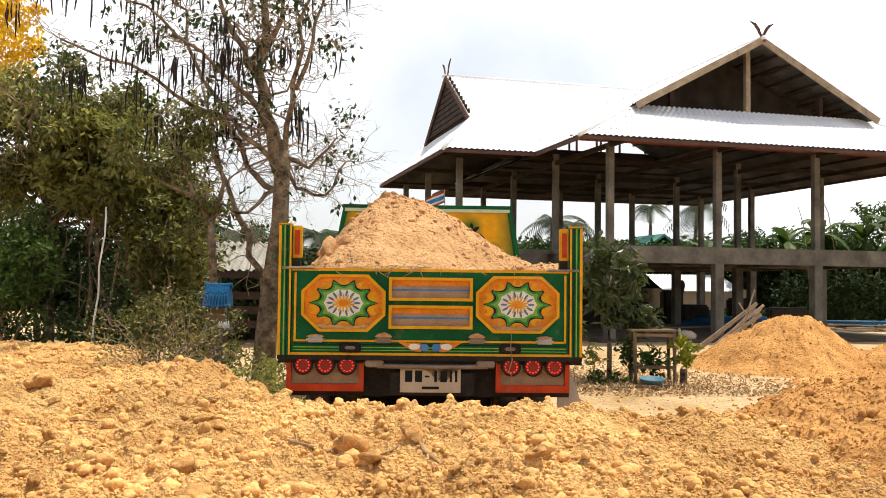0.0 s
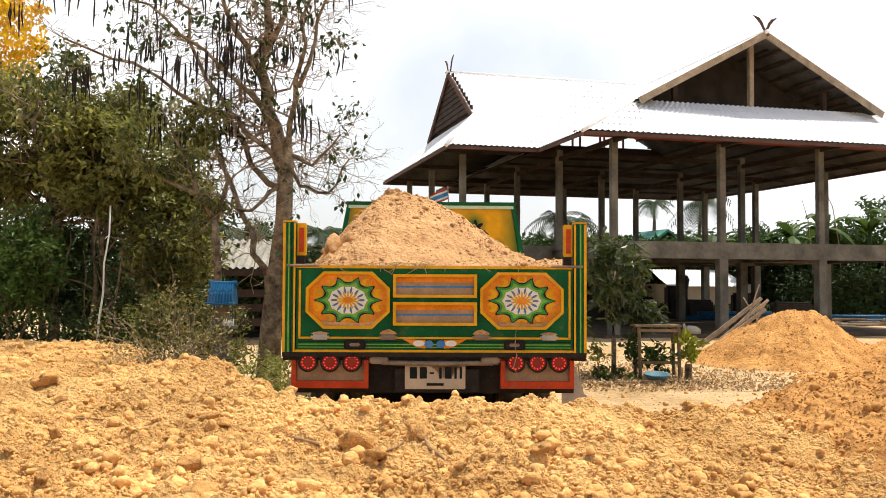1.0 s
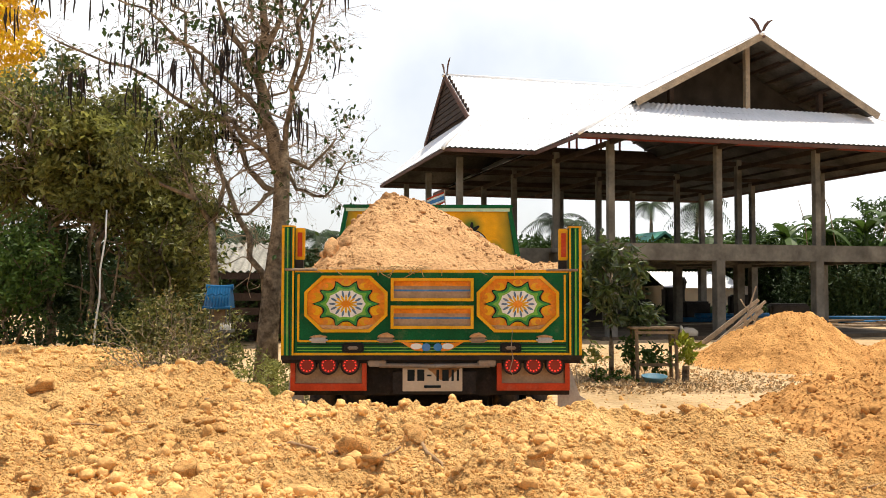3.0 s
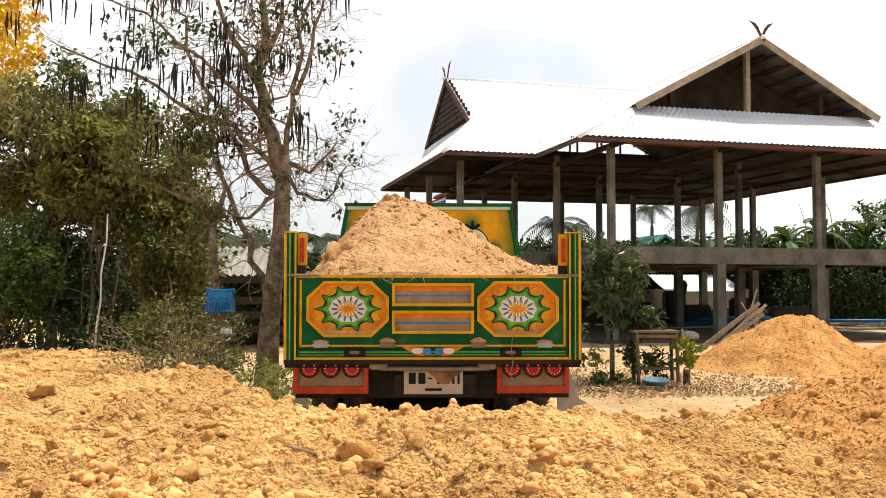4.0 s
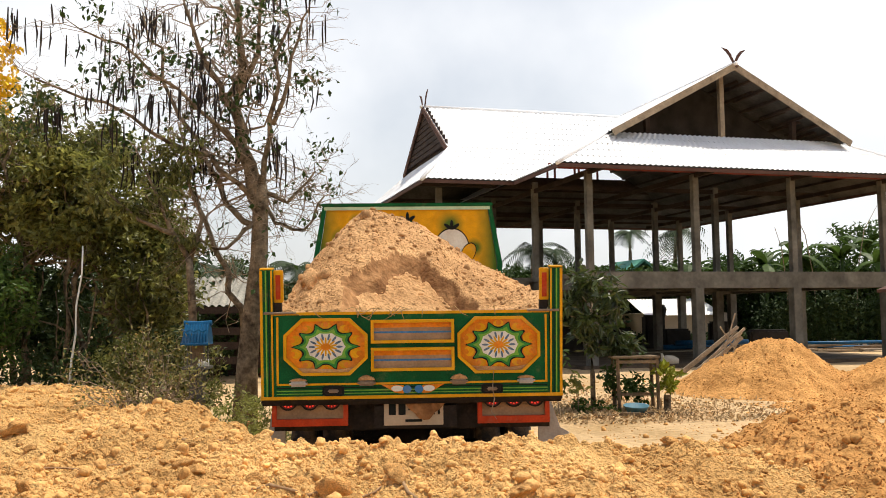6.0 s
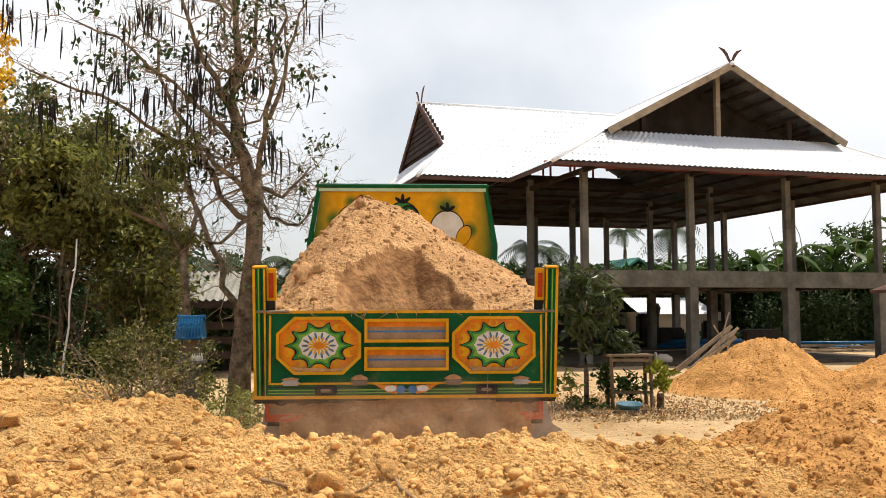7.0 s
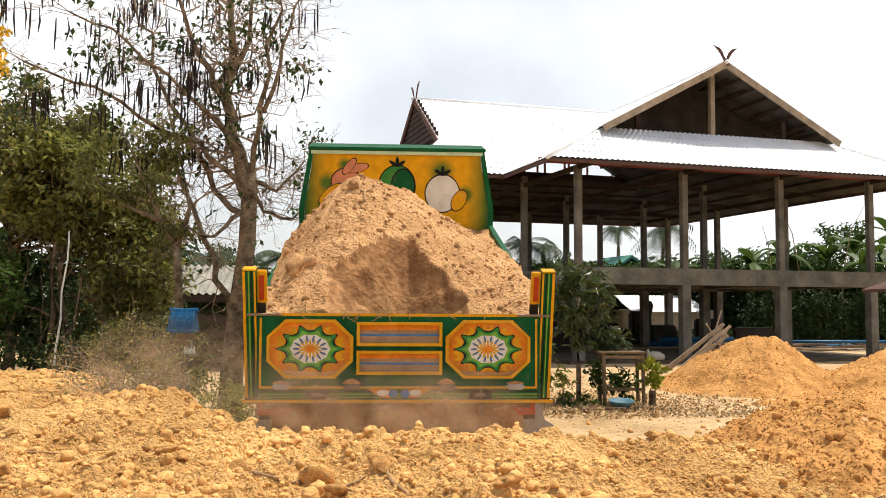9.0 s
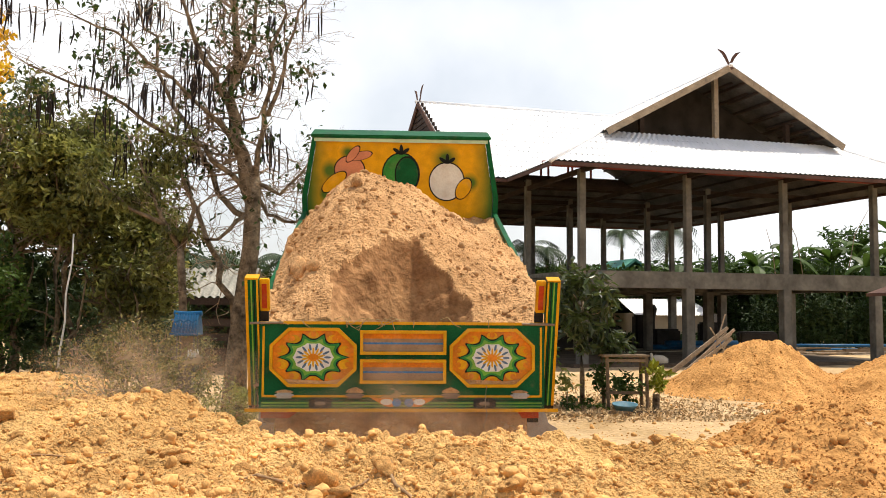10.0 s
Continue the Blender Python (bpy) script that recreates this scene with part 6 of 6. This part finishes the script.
# ---- dust: soft drifting puffs ----
def dust_material(name, strength):
    m = bpy.data.materials.new(name)
    m.use_nodes = True
    n, l = m.node_tree.nodes, m.node_tree.links
    n.clear()
    tc, gr, nz = n.new("ShaderNodeTexCoord"), n.new("ShaderNodeTexGradient"), n.new("ShaderNodeTexNoise")
    gr.gradient_type = "SPHERICAL"
    flat = n.new("ShaderNodeMapping")
    flat.inputs["Scale"].default_value = (1.0, 0.0, 1.0)
    l.new(tc.outputs["Object"], flat.inputs["Vector"])
    l.new(flat.outputs["Vector"], gr.inputs["Vector"])
    nz.inputs["Scale"].default_value, nz.inputs["Detail"].default_value = 2.6, 5
    l.new(tc.outputs["Object"], nz.inputs["Vector"])
    fall, cut_, mul = n.new("ShaderNodeMath"), n.new("ShaderNodeMapRange"), n.new("ShaderNodeMath")
    fall.operation, mul.operation = "POWER", "MULTIPLY"
    fall.inputs[1].default_value = 1.3
    l.new(gr.outputs["Fac"], fall.inputs[0])
    cut_.inputs["From Min"].default_value, cut_.inputs["From Max"].default_value = 0.3, 0.7
    cut_.inputs["To Max"].default_value = strength
    l.new(nz.outputs["Fac"], cut_.inputs["Value"])
    l.new(fall.outputs[0], mul.inputs[0])
    l.new(cut_.outputs["Result"], mul.inputs[1])
    di, tr, half, clear, mx, out = (n.new("ShaderNodeBsdfDiffuse"), n.new("ShaderNodeBsdfTranslucent"), n.new("ShaderNodeMixShader"),
                                    n.new("ShaderNodeBsdfTransparent"), n.new("ShaderNodeMixShader"), n.new("ShaderNodeOutputMaterial"))
    for s in (di, tr):
        s.inputs["Color"].default_value = (0.93, 0.70, 0.47, 1)
    l.new(di.outputs[0], half.inputs[1])
    l.new(tr.outputs[0], half.inputs[2])
    l.new(mul.outputs[0], mx.inputs["Fac"])
    l.new(clear.outputs[0], mx.inputs[1])
    l.new(half.outputs[0], mx.inputs[2])
    l.new(mx.outputs[0], out.inputs["Surface"])
    return m


M["dust"] = dust_material("dust", 0.62)
pm = bmesh.new()
bmesh.ops.create_uvsphere(pm, u_segments=24, v_segments=14, radius=1)
bmesh.ops.delete(pm, geom=[v for v in pm.verts if v.co.y > 0.02], context="VERTS")
puff_mesh = bpy.data.meshes.new("puff")
pm.to_mesh(puff_mesh)
pm.free()
puff_mesh.materials.append(M["dust"])
puff_mesh.polygons.foreach_set("use_smooth", [True] * len(puff_mesh.polygons))


def dust_cloud(places, label):
    c = tagged(empty("dust_cloud"), label, "dust", "dust behind the truck")
    for x, y, z, rx, rz in places:
        o = new("puff", puff_mesh)
        o.parent = c
        o.matrix_basis = pose(x, y, z, 0, 0, rng.uniform(-12, 12)) @ Matrix.Diagonal((rx, 0.10, rz, 1))
    return c


puffs = [(dust_cloud([(-0.85 + 0.42 * k, -0.06 * (k % 2), 0.10 + 0.05 * (k % 2), 0.52, 0.30) for k in range(5)], "low veil of brown dust where the soil pours out"), (CX, REAR - 0.22, 0.72)),
         (dust_cloud([(-0.5, 0.1, 0.15, 0.62, 0.46), (0.05, 0.0, 0.12, 0.70, 0.50), (0.75, -0.75, 0.02, 0.6, 0.38), (-0.95, 0.2, 0.05, 0.5, 0.34), (1.7, -0.85, -0.05, 0.65, 0.36)], "thin cloud of pale brown dust drifting beside the truck"), (CX - 1.35, REAR + 0.5, 1.0))]

# loose soil and stones over the yard
n = 3000
cx, cy = rng.uniform(2.2, 10, n), rng.uniform(10.5, 21, n)
cr = np.clip(rng.pareto(2.6, n) * 0.007 + 0.006, 0, 0.035)
tagged(crumbs("yard_crumbs", cx, cy, ground_height(cx, cy), cr, M["clod"]), "loose crumbs of soil scattered over the yard", "soil crumbs", kind="stuff")

# leaning tree between the thicket and the pod tree
lt = tagged(empty("leaning_tree", pose(-3.22, 12.6, 0.1)), "slim pale tree leaning into the thicket, thinly leaved", "tree")
bm = bmesh.new()
tube(bm, [(0, 0, -0.1), (0.0, 0, 1.2), (-0.04, 0, 1.9), (-0.08, 0, 2.4)], [0.075, 0.06, 0.055, 0.05], 8)
part("trunk", bm, M["bark"], lt, smooth=True)
for pts in ([(-0.08, 0, 2.35), (-0.35, 0, 2.8), (-0.62, 0.1, 3.4), (-0.9, 0.1, 4.0)], [(-0.07, 0, 2.3), (0.1, 0, 2.9), (-0.05, 0, 3.6), (-0.25, 0, 4.3)], [(-0.3, 0, 2.7), (-0.75, -0.1, 2.9), (-1.2, -0.1, 3.3)]):
    bm = bmesh.new()
    tube(bm, pts, taper(0.04, 0.012, len(pts) - 1), 6)
    part("limb", bm, M["bark"], lt, smooth=True)
leaves("foliage", np.concatenate([clump_points(-0.8, 0, 3.4, 0.7, 0.3, 0.6, 22, 50, 0.22), clump_points(-0.2, 0, 3.9, 0.35, 0.2, 0.45, 10, 34, 0.2), clump_points(-0.15, 0, 2.5, 0.3, 0.2, 0.3, 7, 34, 0.18)]), 0.10, M["dull"], lt, aspect=0.4, droop=0.7)
palm(-4.5, 31.0, 3.3, 15, 1.5, "low palm with stiff fronds behind the pod tree")
palm(-6.9, 29.5, 3.2, 14, 1.5, "low palm with stiff fronds behind the shed")
bm = bmesh.new()
prof = [(0.09, 0.0), (0.13, 0.2), (0.15, 0.21), (0.15, 0.25), (0.12, 0.25), (0.11, 0.2)]
rings = [[bm.verts.new((r * math.cos(a * math.pi / 10), r * math.sin(a * math.pi / 10), z)) for a in range(20)] for r, z in prof]
for a, b in zip(rings, rings[1:]):
    for k in range(20):
        bm.faces.new((a[k], a[(k + 1) % 20], b[(k + 1) % 20], b[k]))
bm.faces.new(rings[0][::-1])
bm.faces.new(rings[-1])
bm.transform(pose(-2.12, 10.4, 0.26) @ Matrix.Diagonal((0.7, 0.7, 0.7, 1)))
tagged(part("flower_pot", bm, material("terracotta", (0.42, 0.17, 0.08), 0.8, vary=0.2, bump=0.2), smooth=True), "round terracotta flower pot among the weeds", "pot")
bm = bmesh.new()
box(bm, -2.24, -1.99, 10.3, 10.5, 0, 0.26, bevel=0.02)
tagged(part("pot_stand", bm, M["concrete"]), "rough concrete block under the flower pot", "block")

# distant house with a green roof among the trees
gh = tagged(empty("green_roof_house", pose(12.0, 49.0, 0, 0, 0, 15)), "distant pale house with a green gabled roof", "house")
bm = bmesh.new()
box(bm, -1.3, 1.3, 0, 3, -0.1, 3.4)
part("wall", bm, M["wall"], gh)
bm = bmesh.new()
prism(bm, [(-1.6, 3.3), (0, 4.4), (1.6, 3.3), (1.6, 3.45), (0, 4.55), (-1.6, 3.45)], -0.3, 3.3)
part("roof", bm, material("green_roof", (0.10, 0.30, 0.22), 0.6, vary=0.2), gh)
# corner of a lean-to at the yard's side
ln = tagged(empty("lean_to", pose(11.75, 20.6, 0)), "timber lean-to with a brown sloping roof", "shed")
bm = bmesh.new()
prism(bm, [(-0.1, 2.05), (2.4, 2.95), (2.4, 3.03), (-0.1, 2.13)], 0, 2.2)
part("roof", bm, M["trim"], ln)
for x in (0.9, 2.2):
    for y in (0.2, 2.0):
        bm = bmesh.new()
        box(bm, x - 0.05, x + 0.05, y - 0.05, y + 0.05, -0.1, 2.05 + 0.36 * x)
        part("post", bm, M["oldwood"], ln)
# thin bare canes standing above the banana plants
for x, y, h, dx in ((17.9, 40.5, 6.2, -0.9), (19.7, 40.5, 6.4, 1.2), (16.4, 40.0, 5.4, -0.5)):
    bm = bmesh.new()
    tube(bm, [(x, y, -0.1), (x + dx * 0.1, y, h * 0.5), (x + dx * 0.45, y, h * 0.82), (x + dx, y, h)], [0.03, 0.025, 0.02, 0.01], 5)
    tagged(part("bare_cane", bm, M["twig"], smooth=True), "thin bare cane rising above the banana plants", "cane", "bare canes")

# lumps dropping from under the tailgate
drops = []
for k in range(9):
    o = new("falling_clod", LOAD_CLODS[k % 4])
    o.scale = (0.022 + 0.004 * (k % 3),) * 3
    drops.append((tagged(o, "small lump of soil dropping from the truck bed", "clod", "falling lumps"), float(rng.uniform(-0.85, 0.85)), 6.3 + 0.4 * k))

# greenery low behind the house, its shade put into the leaf colour
lowg = []
for k in range(150):
    c = np.array([7.5 + 17 * k / 149 + rng.normal(0, 0.2), 39.8 + rng.normal(0, 0.3), 0])
    high = 2.2 if c[0] > 15.0 else 0.5
    for _ in range(5):
        q = rng.normal(0, 1, (26, 3))
        q /= np.linalg.norm(q, axis=1, keepdims=True)
        lowg.append(c + np.array([0, 0, rng.uniform(0.1, 1) * high]) + q * np.array([0.4, 1.2 if high < 1 else 0.4, 0.15 + 0.11 * high]))
tagged(leaves("shade_bushes", np.concatenate(lowg), 0.2, M["shade"], aspect=0.4), "green bushes behind the open house, coloured as in shade", "bushes", kind="stuff")

for x, y, z, r in ((7.6, 46.5, 2.9, 1.5), (16.0, 47.5, 3.3, 1.7), (18.4, 47.0, 3.5, 1.7), (20.6, 46.0, 3.6, 1.8), (13.8, 52.0, 3.2, 1.6)):
    broad_tree("far_tree", x, y, 0, 4, 0.12, (0, 0, z, r, 1.0, 1.4), M["leaf" if x < 15 else "fresh"], "green leafy tree in the belt beyond the open house", size=0.24, clumps=42, per=46, cr=0.5)


# ---- movement ----
TILT = [(0, 0), (2.5, 0), (3.3, 0.4), (4.0, 1.29), (4.5, 2.4), (5.0, 3.9), (5.5, 5.4), (6.2, 7.2), (7.0, 9.4), (7.5, 10.85), (8.0, 12.4), (8.5, 13.95), (9.0, 15.4), (9.5, 16.9), (10.0, 18.4)]
AHEAD = [(0, 0), (2.0, 0), (2.5, 0.035), (3.2, 0.12), (4.0, 0.178), (5.5, 0.2), (10.0, 0.21)]
SWING = [(0, 0), (5.6, 0), (6.3, 6.5), (7.0, 8.8), (8.0, 11.8), (10.0, 17.2)]
FALL = [(0, 0), (5.6, 0), (6.0, 0.25), (6.5, 0.8), (6.8, 1.0), (10.0, 1.0)]


def at(table, t):
    """Monotone smooth interpolation in a table of (t, value)."""
    ts, vs = [r[0] for r in table], [r[1] for r in table]
    k = 0
    while k < len(ts) - 2 and t > ts[k + 1]:
        k += 1

    def slope(i):
        if i == 0 or i == len(ts) - 1:
            j = min(max(i, 1), len(ts) - 1)
            return (vs[j] - vs[j - 1]) / (ts[j] - ts[j - 1])
        a, b = (vs[i] - vs[i - 1]) / (ts[i] - ts[i - 1]), (vs[i + 1] - vs[i]) / (ts[i + 1] - ts[i])
        return 0.0 if a * b <= 0 else 2 * a * b / (a + b)
    h = ts[k + 1] - ts[k]
    u = (t - ts[k]) / h
    return ((2 * u ** 3 - 3 * u ** 2 + 1) * vs[k] + (u ** 3 - 2 * u ** 2 + u) * h * slope(k)
            + (-2 * u ** 3 + 3 * u ** 2) * vs[k + 1] + (u ** 3 - u ** 2) * h * slope(k + 1))


def motions():
    times = [k / 5 for k in range(51)]
    truck_at = {t: pose(CX, REAR + at(AHEAD, t), 0, 0, 0, 1.5) for t in times}
    bed_at = {t: pose(0, PIVOT_Y, PIVOT_Z, at(TILT, t)) for t in times}
    back = pose(0, -PIVOT_Y, -PIVOT_Z)
    walk(truck, [(t, truck_at[t]) for t in times])
    walk(bed, [(t, bed_at[t]) for t in times])
    walk(gate, [(t, bed_at[t] @ back @ pose(0, 0, 1.71, -at(SWING, t))) for t in times])
    walk(load, [(t, truck_at[t] @ bed_at[t] @ back) for t in times])
    walk(slump, [(t, truck_at[t] @ bed_at[t] @ back @ pose(0, 0.05 * at(FALL, t), -0.6 * at(FALL, t))) for t in times])
    walk(spill, [(t, pose(CX, REAR + 1.5 - 0.95 * min(1, 2 * at(FALL, t)) - 0.42 * float(step((at(FALL, t) - 0.8) / 0.2)), 0.95 - 0.57 * at(FALL, t))) for t in times])
    for o, x, t0 in drops:
        inside, out, down = pose(CX + x, REAR + 0.6, 1.25), pose(CX + x, REAR + 0.02, 1.0, 40), pose(CX + x, REAR - 0.08, 0.70, 110)
        walk(o, [(0.0, inside), (t0 - 0.3, inside), (t0, out), (t0 + 0.12, pose(CX + x, REAR - 0.02, 0.93, 60)), (t0 + 0.3, down), (10.0, down)] if t0 + 0.3 < 9.9 else [(0.0, inside), (t0 - 0.3, inside), (t0, out), (10.0, down)])
    (p0, a0), (p1, a1) = puffs
    below = pose(a0[0], a0[1] + 1.2, 0.05)
    walk(p0, [(0.0, below), (6.0, below), (6.4, pose(a0[0], a0[1] + 0.5, 0.5)), (6.8, pose(*a0)), (8.5, pose(a0[0] - 0.1, a0[1], a0[2] + 0.06)), (10.0, pose(a0[0] - 0.15, a0[1], a0[2] - 0.08))])
    under = pose(CX, REAR + 1.6, 0.0)
    walk(p1, [(0.0, under), (6.4, under), (7.0, pose(CX - 0.3, REAR + 0.5, 0.35)), (7.6, pose(a1[0] + 0.5, a1[1], 0.75)), (8.5, pose(*a1)), (10.0, pose(a1[0] - 0.45, a1[1] + 0.2, a1[2]))])


motions()
